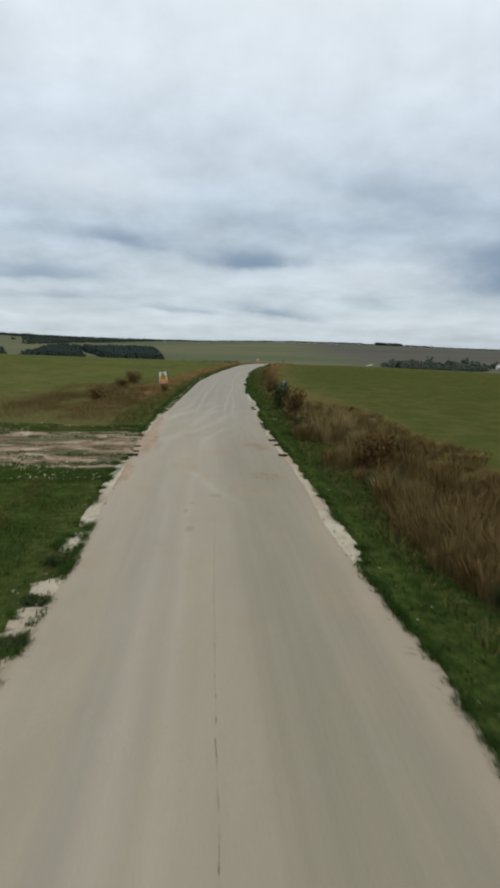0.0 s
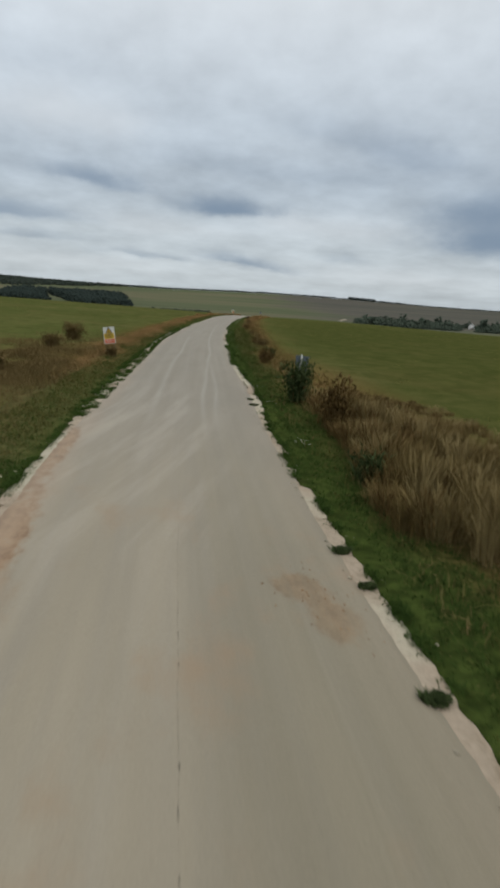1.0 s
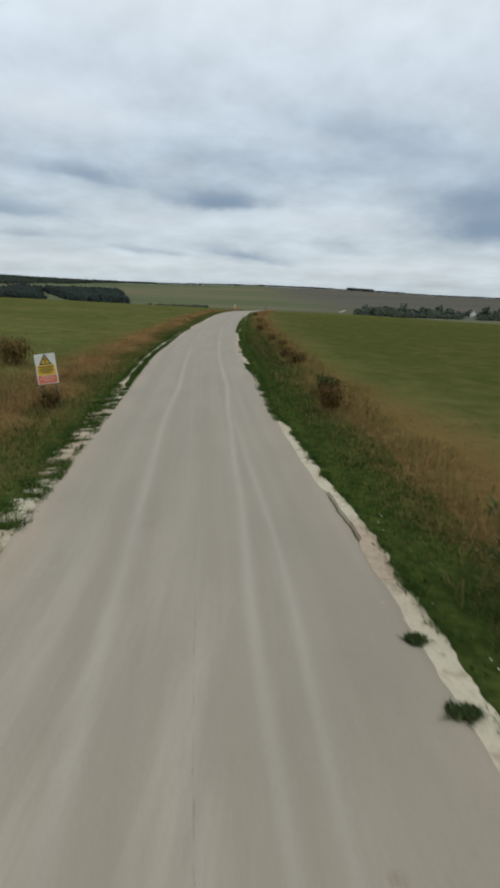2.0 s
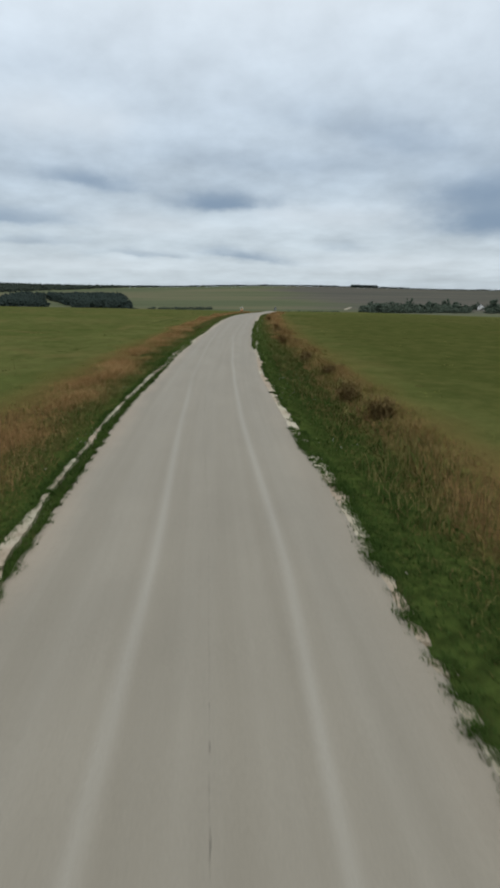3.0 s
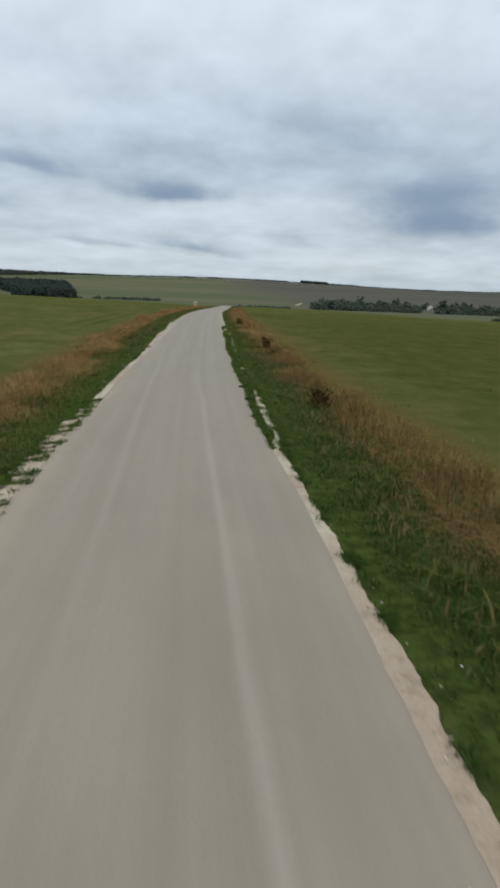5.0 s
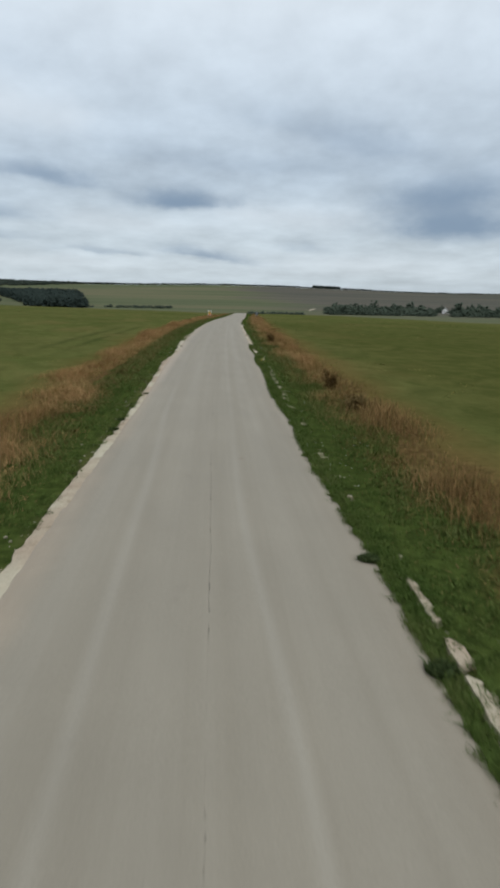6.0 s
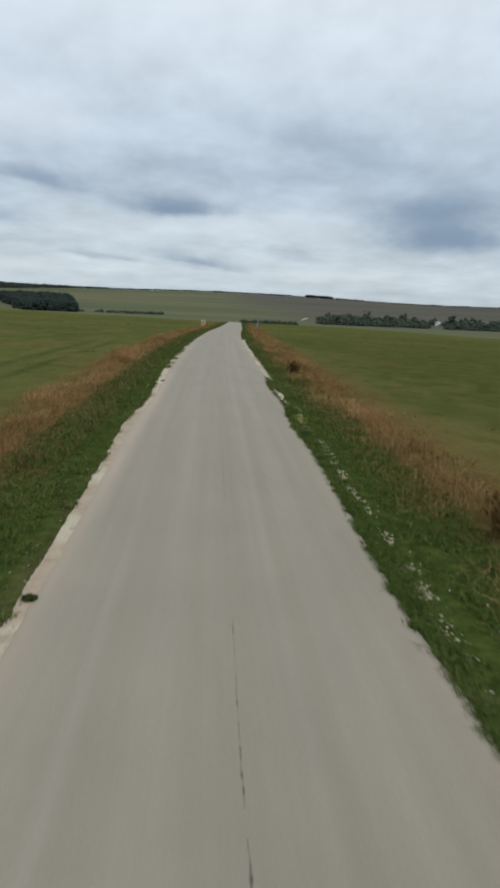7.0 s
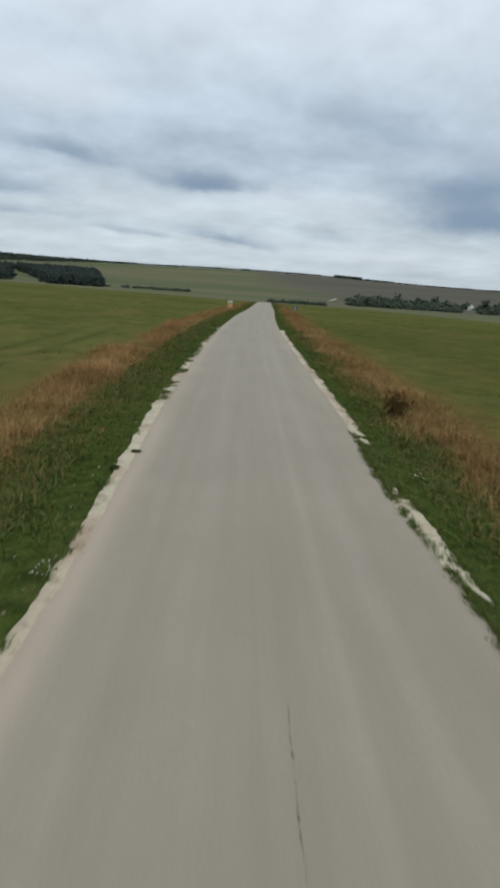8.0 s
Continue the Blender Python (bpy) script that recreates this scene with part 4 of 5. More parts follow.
def build_grass():
    # green verges
    parts = []
    for side in (-1, 1):
        u, y = scatter(270000, 1.85, 3.9, -2, 160, 0.4)
        u = side * (u + np.array([0.5 * noise.noise((yy * 0.4, 3.0 * side, 0.0)) for yy in y]) * (u > 2.4))
        parts.append((u, y))
    # the rank green corner before the field track
    u, y = scatter(90000, -12, -3.4, 0, 24)
    parts.append((u, y))
    u, y = (np.concatenate(c) for c in zip(*parts))
    mouth = (u < -1.9) & (np.abs(y - 19.8) < 5.0 + 0.7 * RNG.normal(size=len(u)))
    clump = np.array([0.7 * noise.noise((a * 1.5, b * 1.0, 3.0)) + 0.6 * noise.noise((a * 4.2, b * 3.1, 9.0)) for a, b in zip(u, y)])
    rim = np.abs(u) - edge_of(u, y, 2)
    keep = (rim > -0.015) & ~mouth & (clump > -0.30 - 0.7 * RNG.random(len(u)))
    u, y, clump, rim = u[keep], y[keep], clump[keep], rim[keep]
    # short at the road's rim, rank further out; partly faded beyond the track and in the corner before it
    rank = step(rim, 0.0, 0.7)
    faded = (RNG.random(len(u)) < np.where((u < 0) & (y > 22) & (y < 70), 0.72, 0.12)) | ((u < -3.4) & (RNG.random(len(u)) < 0.4))
    for name, pick, mat, label in (("verge_grass", ~faded, "verge", "rank green grass on the road verges"), ("faded_grass", faded, "faded", "faded olive grass on the road verges")):
        k = int(pick.sum())
        ob = strands(name, rooted(u[pick], y[pick]), (0.025 + 0.05 * rank[pick]) * (0.35 + 1.2 * np.clip(clump[pick] + 0.4, 0, 1.2)) * (0.6 + 0.8 * RNG.random(k)), 0.004 + 0.004 * RNG.random(k) + 0.00010 * y[pick],
                     RNG.random(k) * 6.28, RNG.normal(0, 0.9, k), mat)
        tagged(ob, label, "grass", kind="stuff")
    # grass that comes back over the mouth of the field track, in flat streaks
    n = 90000
    u, y = -2.15 - 8 * RNG.random(n) ** 1.3, 14.2 + 10.8 * RNG.random(n)
    patch = np.array([noise.noise((a * 0.9, b * 2.2, 16.0)) + 0.6 * noise.noise((a * 2.5, b * 5.0, 18.0)) for a, b in zip(u, y)])
    bare = 0.55 * step(y, 15.2, 17.2) * (1 - step(y, 22.3, 23.6)) - 0.5 * np.exp(-((y - 18.6) / 0.55) ** 2 - ((u + 3.2) / 0.6) ** 2)
    keep = patch > -0.28 + bare + 0.12 * RNG.normal(size=n)
    u, y = u[keep], y[keep]
    ob = strands("track_grass", rooted(u, y) + np.array([0, 0, 0.03]), 0.025 + 0.05 * RNG.random(len(u)), 0.007 + 0.007 * RNG.random(len(u)), RNG.random(len(u)) * 6.28, RNG.normal(0, 1.0, len(u)), "verge")
    tagged(ob, "low green grass growing over the stony track mouth", "grass", kind="stuff")
    # broad-leaved weeds among it
    u, y = scatter(8000, 2.3, 3.6, 0, 140, 0.4)
    u = np.where(RNG.random(len(u)) < 0.6, u, -u)
    keep = ~((u < -1.9) & (np.abs(y - 19.8) < 4))
    u, y = u[keep], y[keep]
    count = len(u)
    ob = strands("verge_weeds", rooted(u, y), 0.035 + 0.06 * RNG.random(count), 0.012 + 0.016 * RNG.random(count), RNG.random(count) * 6.28, RNG.normal(0, 0.9, count), "verge",
                 ((0.0, 0.25), (0.45, 1.0), (0.75, 0.8), (1.0, 0.0)))
    tagged(ob, "green broad-leaved weeds in the verge grass", "weeds", kind="stuff")
    # dry growth between verge and field
    parts = []
    for side, mid, wide, n in ((1, 4.3, 0.62, 210000), (-1, 4.0, 0.68, 260000)):
        y = -2 + 232 * RNG.random(n) ** 1.5
        drift = np.array([noise.noise((yy * 0.17, 7.0 * side, 0.0)) for yy in y])
        off = RNG.normal(size=n)
        if side > 0:
            mid = 4.35 + 0.55 * step(y, 48, 58) * (1 - step(y, 74, 86)) - 0.3 * step(y, 84, 100)
            wide = 0.62 - 0.2 * step(y, 48, 58) * (1 - step(y, 74, 86))
        else:
            mid = 4.0 + 0.8 * step(y, 96, 106)
            wide = 0.68 - 0.16 * step(y, 96, 106)
        u = mid + 0.45 * drift + off * wide * (1 + 0.5 * drift)
        lump = np.array([0.75 * noise.noise((yy * 0.32, 11.0 * side, uu * 0.7)) + 0.4 * noise.noise((yy * 1.1, 4.0 * side, uu * 1.3)) for yy, uu in zip(y, u)])
        ok = (lump > -0.15 - 0.4 * RNG.random(n)) & (u > 2.45) & (np.abs(off) < 2.4)
        ok &= y > (34 if side < 0 else 31) + (12 if side < 0 else 4) * RNG.random(n)
        parts.append((side * u[ok], y[ok], lump[ok], np.exp(-0.28 * off[ok] ** 2)))
    u, y, lump, rise = (np.concatenate(c) for c in zip(*parts))
    count = len(u)
    tall = (0.12 + 0.54 * np.clip(lump + 0.32, 0, 1)) * rise * (0.45 + 0.6 * RNG.random(count)) * np.where(u > 0, 1.15, 1.0 + 0.15 * step(y, 92, 108))
    fat = 0.002 + 0.0026 * RNG.random(count) + 0.00004 * y
    sort = RNG.random(count)
    head, green = sort < np.where(u > 0, 0.12, 0.06), sort > 0.45 + 0.45 * rise + 0.4 * lump - 0.22 * ((u > 0) & (y < 78))
    browned = RNG.random(count) < np.where(u > 0, 0.65 * (1 - step(y, 100, 113)), 0.3 * (1 - step(y, 98, 108))) - 0.5 * lump
    for name, pick, mat, prof, label in (
            ("browned_grass", ~head & ~green & browned, "deadgrass", ((0.0, 1.0), (0.5, 0.9), (1.0, 0.0)), "brown withered grass between verge and field"),
            ("dry_grass", ~head & ~green & ~browned, "dry", ((0.0, 1.0), (0.5, 0.9), (1.0, 0.0)), "dry straw-brown tall grass between verge and field"),
            ("seed_stalks", head, "darkdry", ((0.0, 0.6), (0.6, 0.6), (0.78, 1.25), (1.0, 0.0)), "brown dead seed stalks among dry grass"),
            ("rank_grass", green & ~head, "meadow", ((0.0, 1.0), (0.5, 0.9), (1.0, 0.0)), "olive green rank grass among dry stalks")):
        k = int(pick.sum())
        ob = strands(name, rooted(u[pick], y[pick]), tall[pick] * (1.15 if name == "seed_stalks" else 1.0), fat[pick], RNG.random(k) * 6.28, RNG.normal(0, 1.0, k), mat, prof)
        tagged(ob, label, "dry grass", kind="stuff")
    # the tall dead bank before and beyond the track's mouth, on the other side of the road: stools of stalks over a low tangle
    kinds = (("straw_grass", "straw", ((0.0, 0.7), (0.5, 1.0), (0.85, 0.8), (1.0, 0.0)), "tall pale straw grass standing in a bank"),
             ("dead_grass", "deadgrass", ((0.0, 0.7), (0.5, 0.9), (1.0, 0.0)), "tall tan dead grass standing in a bank"),
             ("dead_stalks", "darkdry", ((0.0, 0.6), (0.6, 0.6), (0.8, 1.7), (1.0, 0.0)), "tall dark brown dead stalks standing in a bank"),
             ("russet_weeds", "dullweed", ((0.0, 0.4), (0.5, 1.3), (1.0, 0.0)), "faded russet weeds among tall dead stalks"),
             ("green_weeds", "weedgreen", ((0.0, 0.4), (0.5, 1.6), (1.0, 0.0)), "dark green weeds among tall dead stalks"))
    bank = {name: [] for name, *_ in kinds}
    n = 860
    cy = -4 + 38.5 * RNG.random(n)
    into = 4.0 * RNG.random(n) ** 1.35
    foot = spline([(-4, 3.4), (7.8, 3.4), (10, 3.15), (13, 3.5), (15.4, 3.6), (17.4, 3.15), (19, 3.9), (20.6, 4.1), (22.3, 3.15), (25, 3.45), (28, 3.7), (35, 3.9)])
    cu = foot(cy) + np.array([0.25 * noise.noise((b * 1.3, 4.0, 7.0)) for b in cy]) + into
    for b, a, deep in zip(cy, cu, into):
        zone = noise.noise((a * 0.6, b * 0.35, 15.0))
        sort = RNG.random() + 0.5 * zone + 0.22 * float(step(b, 17, 23))
        name = "straw_grass" if sort > 1.0 + 0.2 * (1 - float(step(b, 16, 22))) else "dead_grass" if sort > 0.46 else "dead_stalks" if sort > 0.24 else "russet_weeds" if sort > 0.06 else "green_weeds"
        high = (0.42 + 0.55 * RNG.random() + 0.35 * zone) * (0.6 + 0.4 * min(1.0, deep / 0.4)) * (1 - 0.62 * float(step(deep, 1.2, 3.8))) * (1 - 0.25 * float(step(b, 29, 34)))
        high *= 0.7 if name == "green_weeds" else 1.0
        k = int(60 + 110 * RNG.random())
        r = (0.10 + 0.22 * RNG.random()) * np.sqrt(RNG.random(k))
        turn = RNG.random(k) * 6.28
        lean = 0.05 + 0.9 * r + 0.22 * np.abs(RNG.normal(size=k))
        bank[name].append((a + r * np.cos(turn), b + r * np.sin(turn), max(high, 0.18) * (0.45 + 0.55 * RNG.random(k)), turn - math.pi / 2 + RNG.normal(0, 0.5, k), lean))
    n = 26000
    b = -4 + 38.5 * RNG.random(n)
    a = foot(b) - 0.1 + 2.9 * RNG.random(n)
    lump = np.array([noise.noise((c * 0.9, d * 0.7, 15.0)) for c, d in zip(a, b)])
    for name, pick in (("dead_grass", lump > 0.12), ("dead_stalks", (lump <= 0.12) & (lump > -0.2)), ("russet_weeds", lump <= -0.2)):
        k = int(pick.sum())
        bank[name].append((a[pick], b[pick], (0.12 + 0.25 * RNG.random(k)) * (1 + lump[pick]), RNG.random(k) * 6.28, RNG.normal(0, 0.8, k)))
    for name, mat, prof, label in kinds:
        u, y, tall, head, lean = (np.concatenate(c) for c in zip(*bank[name]))
        ob = strands(name, rooted(u, y), tall, 0.005 + 0.010 * RNG.random(len(u)), head, lean, mat, prof)
        tagged(ob, label, "dry grass", kind="stuff")
    # mixed low growth between the green verge and the dry strip, broadest on the one stretch
    n = 90000
    side = np.where(RNG.random(n) < 0.45, -1, 1)
    y = 5 + 190 * RNG.random(n) ** 1.4
    broad = step(y, 44, 54) * (1 - step(y, 76, 88)) * (side > 0)
    u = 2.75 + (1.1 + 0.9 * broad) * RNG.random(n)
    mixed = np.array([0.8 * noise.noise((a * 0.9, b * 0.45, 21.0)) + 0.5 * noise.noise((a * 2.8, b * 1.9, 27.0)) for a, b in zip(side * u, y)])
    dull = (side < 0) * step(y, 88, 98) * (1 - step(y, 118, 126))
    keep = (mixed > -0.1 - 0.3 * RNG.random(n) - 0.2 * np.maximum(broad, dull)) & ~((side < 0) & (y < 25)) & ~((side > 0) & (y < 34) & (u > 3.1)) & (RNG.random(n) < 0.45 + 0.55 * np.maximum(broad, dull))
    u, y, mixed, broad = (side * u)[keep], y[keep], mixed[keep], broad[keep]
    high = (0.06 + 0.24 * np.clip(mixed + 0.25, 0, 1)) * (0.5 + 0.8 * RNG.random(len(u))) * (1 + 0.35 * broad)
    sort = RNG.random(len(u)) + 0.5 * mixed - 0.35 * dull[keep]
    for name, pick, mat, label in (("mixed_growth", sort > 0.5, "faded", "olive-brown mixed growth behind the green verge"), ("dark_growth", (sort <= 0.5) & (sort > 0.15), "verge", "dark green rank growth behind the verge"),
                                   ("brown_growth", sort <= 0.15, "dullweed", "faded brown growth behind the green verge")):
        k = int(pick.sum())
        ob = strands(name, rooted(u[pick], y[pick]), high[pick], 0.007 + 0.008 * RNG.random(k) + 0.00008 * y[pick], RNG.random(k) * 6.28, RNG.normal(0, 0.9, k), mat, ((0.0, 0.5), (0.5, 1.0), (1.0, 0.0)))
        tagged(ob, label, "grass", kind="stuff")
    # faded brown growth in the corner beyond the field track
    count = 60000
    u, y = -6.6 + 2.0 * RNG.normal(size=count), 38 + 8 * RNG.normal(size=count)
    lump = np.array([noise.noise((a * 0.5, b * 0.3, 8.0)) for a, b in zip(u, y)])
    keep = (u < -3.6 - 0.5 * RNG.random(count)) & (u > -12) & (y > 25.5 + 3 * RNG.random(count)) & (lump > -0.1 - 0.5 * RNG.random(count))
    u, y, lump = u[keep], y[keep], lump[keep]
    count = len(u)
    ob = strands("brown_weeds", rooted(u, y), (0.08 + 0.36 * np.clip(lump + 0.3, 0, 1)) * (0.4 + 0.7 * RNG.random(count)), 0.007 + 0.007 * RNG.random(count), RNG.random(count) * 6.28, RNG.normal(0, 0.7, count), "dullweed")
    tagged(ob, "faded brown weeds spreading into the field", "weeds", kind="stuff")
    # meadow
    parts = []
    for side in (-1, 1):
        u, y = scatter(40000, 0, 1, 0, 90, 0.6)
        parts.append((side * (4.3 + 2.2 * u ** 1.6), y))
    u, y = (np.concatenate(c) for c in zip(*parts))
    keep = ~((u < 0) & (y < 25))
    u, y = u[keep], y[keep]
    count = len(u)
    clump = np.array([noise.noise((a * 0.5, b * 0.35, 2.0)) for a, b in zip(u, y)])
    keep = clump > -0.25 - 0.3 * RNG.random(count)
    u, y, clump = u[keep], y[keep], clump[keep]
    count = len(u)
    ob = strands("meadow_grass", rooted(u, y), (0.02 + 0.03 * np.clip(clump + 0.3, 0, 1)) * (0.6 + 0.8 * RNG.random(count)), 0.006 + 0.0001 * y + 0.0004 * np.abs(u),
                 RNG.random(count) * 6.28, RNG.normal(0, 0.9, count), "meadow")
    tagged(ob, "low olive and straw-coloured meadow grass", "meadow grass", kind="stuff")


def build_tussocks():
    """Low tussocks and weeds that stand out of the meadow on both sides."""
    n = 1500
    y = 2 + 210 * RNG.random(n) ** 1.2
    u = np.where(RNG.random(n) < 0.5, -1, 1) * (5.0 + 42 * RNG.random(n) ** 1.5)
    drift = np.array([noise.noise((a * 0.12, b * 0.08, 33.0)) for a, b in zip(u, y)])
    keep = (drift > -0.05 - 0.3 * RNG.random(n)) & ~((u < 0) & (y < 26))
    u, y = u[keep], y[keep]
    sort = RNG.random(len(u))
    for name, pick, mat, label in (("green_tussocks", sort < 0.55, "sward", "green tussocks standing in the meadow"), ("straw_tussocks", (sort >= 0.55) & (sort < 0.985), "meadow", "straw-green tussocks standing in the meadow"),
                                   ("brown_tussocks", sort >= 0.985, "dullweed", "faded brown weeds standing in the meadow")):
        cu, cy = u[pick], y[pick]
        k = 16
        size = np.repeat(0.10 + 0.22 * RNG.random(len(cu)) ** 2, k)
        uu = np.repeat(cu, k) + size * 0.9 * RNG.normal(size=len(size))
        yy = np.repeat(cy, k) + size * 0.9 * RNG.normal(size=len(size))
        ob = strands(name, rooted(uu, yy), size * (0.14 + 0.2 * RNG.random(len(size))), 0.010 + 0.012 * RNG.random(len(size)) + 0.0002 * yy, RNG.random(len(size)) * 6.28, RNG.normal(0, 0.8, len(size)), mat)
        tagged(ob, label, "meadow grass", kind="stuff")


def build_flowers():
    """Small white heads on thin stalks, in loose drifts along the verges."""
    u, y = 2.2 + 0.08 * RNG.normal(size=34), 109.8 + 0.28 * RNG.normal(size=34)
    bm = bmesh.new()
    for p in rooted(u, y):
        h, r = 0.06 + 0.08 * RNG.random(), 0.010 + 0.008 * RNG.random()
        ring = [bm.verts.new((p[0] + r * (1 + 0.4 * (i % 2)) * math.cos(i * 0.785), p[1] + r * (1 + 0.4 * (i % 2)) * math.sin(i * 0.785), p[2] + h + 0.004 * (i % 2))) for i in range(8)]
        top, foot = bm.verts.new((p[0], p[1], p[2] + h + 0.008)), bm.verts.new((p[0], p[1], p[2]))
        for i in range(8):
            bm.faces.new((ring[i], ring[(i + 1) % 8], top))
        for i in (0, 3, 5):
            bm.faces.new((ring[i], ring[i + 1], foot)).material_index = 1
    heads = part("yellow_flowers", bm, "yellowpetal")
    heads.data.materials.append(M["verge"])
    tagged(heads, "small yellow flowers by the broken road rim", "wildflowers", kind="stuff")
    us, ys = [], []
    for u, y, n, su, sy in ((2.57, 27.2, 12, 0.06, 0.12), (2.73, 27.1, 16, 0.07, 0.12), (2.64, 32.4, 8, 0.07, 0.1), (2.75, 53.8, 10, 0.25, 0.5), (2.62, 116.8, 22, 0.12, 0.15), (-2.13, 112.9, 14, 0.08, 0.12), (2.9, 65.0, 22, 0.4, 1.2), (2.45, 61.5, 26, 0.25, 1.6), (2.7, 68.0, 14, 0.35, 1.6),
                           (2.7, 92.0, 16, 0.35, 1.2), (2.3, 91.0, 14, 0.15, 1.0), (2.6, 99.0, 12, 0.3, 1.4), (-2.3, 54.6, 12, 0.15, 0.5), (2.6, 36.0, 8, 0.2, 0.6), (2.4, 63.5, 10, 0.3, 0.8), (-2.5, 62.0, 8, 0.2, 0.8)):
        us.append(u + su * RNG.normal(size=n))
        ys.append(y + sy * RNG.normal(size=n))
    u, y = np.concatenate(us), np.concatenate(ys)
    count = len(u)
    root = rooted(u, y)
    high = 0.09 + 0.09 * RNG.random(count)
    bm = bmesh.new()
    for p, h in zip(root, high):
        r = 0.004 + 0.0045 * RNG.random()
        for ring in (0, 1):
            a0 = RNG.random() * 6.28
            vs = [bm.verts.new((p[0] + r * (1 + 0.5 * (i % 2)) * math.cos(a0 + i * 0.628) * (1 - 0.5 * ring), p[1] + r * (1 + 0.5 * (i % 2)) * math.sin(a0 + i * 0.628) * (1 - 0.5 * ring), p[2] + h + 0.007 * ring + 0.004 * (i % 2))) for i in range(10)]
            bm.faces.new(vs)
        s = [bm.verts.new((p[0] + 0.002 * math.cos(i * 2.1), p[1] + 0.002 * math.sin(i * 2.1), p[2])) for i in range(3)]
        t = bm.verts.new((p[0], p[1], p[2] + h))
        for i in range(3):
            bm.faces.new((s[i], s[(i + 1) % 3], t)).material_index = 1
    heads = part("wildflowers", bm, "petal")
    heads.data.materials.append(M["verge"])
    tagged(heads, "scattered small white wildflowers in the verge", "wildflowers", kind="stuff")


def weed_bush(u, y, high, wide, leaf, stalk, label):
    """A rank weed: branching stalks and many small leaves."""
    ob = stand("weed_bush", spot(u, y))
    k = 26
    a, r = RNG.random(k) * 6.28, 0.3 * wide * RNG.random(k)
    root = np.stack([r * np.cos(a), r * np.sin(a), 0 * r - 0.02], -1)
    hs = high * (0.55 + 0.45 * RNG.random(k))
    lean = RNG.random(k) * 0.45
    head = a - math.pi / 2
    stems = strands("stem", root, hs, np.full(k, 0.016), head, lean, stalk)
    stems.parent = ob
    n = int((1100 if leaf == "weedgreen" else 900) * high * wide / 0.6)
    pick = RNG.integers(0, k, n)
    f = 0.15 + 0.85 * RNG.random(n)
    out = np.stack([np.cos(a[pick]), np.sin(a[pick]), 0 * f], -1) * (lean[pick] * hs[pick] * f * f)[:, None]
    spread = RNG.normal(0, 0.12 * wide, (n, 3)) * np.array([1, 1, 0.6])
    place = root[pick] + out + np.array([0, 0, 1.0]) * (hs[pick] * f)[:, None] + spread
    place[:, 2] = np.maximum(place[:, 2], 0.02)
    leaves = strands("foliage", place, 0.07 + 0.10 * RNG.random(n), 0.02 + 0.03 * RNG.random(n), RNG.random(n) * 6.28, RNG.normal(0, 1.0, n), leaf, ((0.0, 0.3), (0.5, 1.0), (1.0, 0.0)))
    leaves.parent = ob
    tagged(ob, label, "weed", "tall weeds by the road")


def warning_sign(u, y, turn, lean):
    """A site warning board on two short legs: triangle above, a yellow block of writing, a red block below."""
    s = stand("warning_sign", spot(u, y) + Vector((0, 0, 0.22)), turn, (0, lean), 0.92)
    w, z0, z1 = 0.27, 0.42, 1.22
    part("board", box(-w, w, -0.012, 0.012, z0, z1, bevel=0.006), "white", s)
    for x in (-0.2, 0.2):
        part("leg", box(x - 0.022, x + 0.022, 0.014, 0.054, -0.5, z1 - 0.1, bevel=0.005), "wood", s, "weathered wooden leg")

    def tri(size, zc, y0, y1):
        bm = bmesh.new()
        pts = [(-size, zc - size * 0.62), (size, zc - size * 0.62), (0, zc + size * 1.1)]
        a = [bm.verts.new((px, y0, pz)) for px, pz in pts]
        b = [bm.verts.new((px, y1, pz)) for px, pz in pts]
        bm.faces.new(a), bm.faces.new(b[::-1])
        for i in range(3):
            bm.faces.new((a[i], b[i], b[(i + 1) % 3], a[(i + 1) % 3]))
        bmesh.ops.recalc_face_normals(bm, faces=bm.faces)
        return bm
    t = part("triangle", tri(0.17, 1.04, -0.018, -0.011), "black", s, "black warning triangle")
    part("triangle_field", tri(0.115, 1.035, -0.022, -0.017), "yellow", t)
    bm = box(-0.018, 0.018, -0.026, -0.021, 0.985, 1.06)
    block(bm, -0.03, 0.03, -0.026, -0.021, 1.062, 1.10)
    part("symbol", bm, "black", t)
    yel = part("yellow_panel", box(-w + 0.035, w - 0.035, -0.017, -0.011, 0.655, 0.925), "yellow", s, "yellow panel with dark writing")
    for zc, ww in ((0.875, 0.19), (0.825, 0.16), (0.775, 0.2), (0.725, 0.13)):
        part("writing", box(-ww, ww, -0.0205, -0.0165, zc - 0.013, zc + 0.013), "black", yel)
    red = part("red_panel", box(-w + 0.03, w - 0.03, -0.017, -0.011, 0.445, 0.645), "red", s, "faded red panel with pale writing")
    for zc, ww in ((0.62, 0.17), (0.565, 0.2), (0.51, 0.14)):
        part("writing", box(-ww, ww, -0.0205, -0.0165, zc - 0.007, zc + 0.007), "white", red)
    tagged(s, "leaning white warning board with yellow and red panels", "sign", "warning boards")


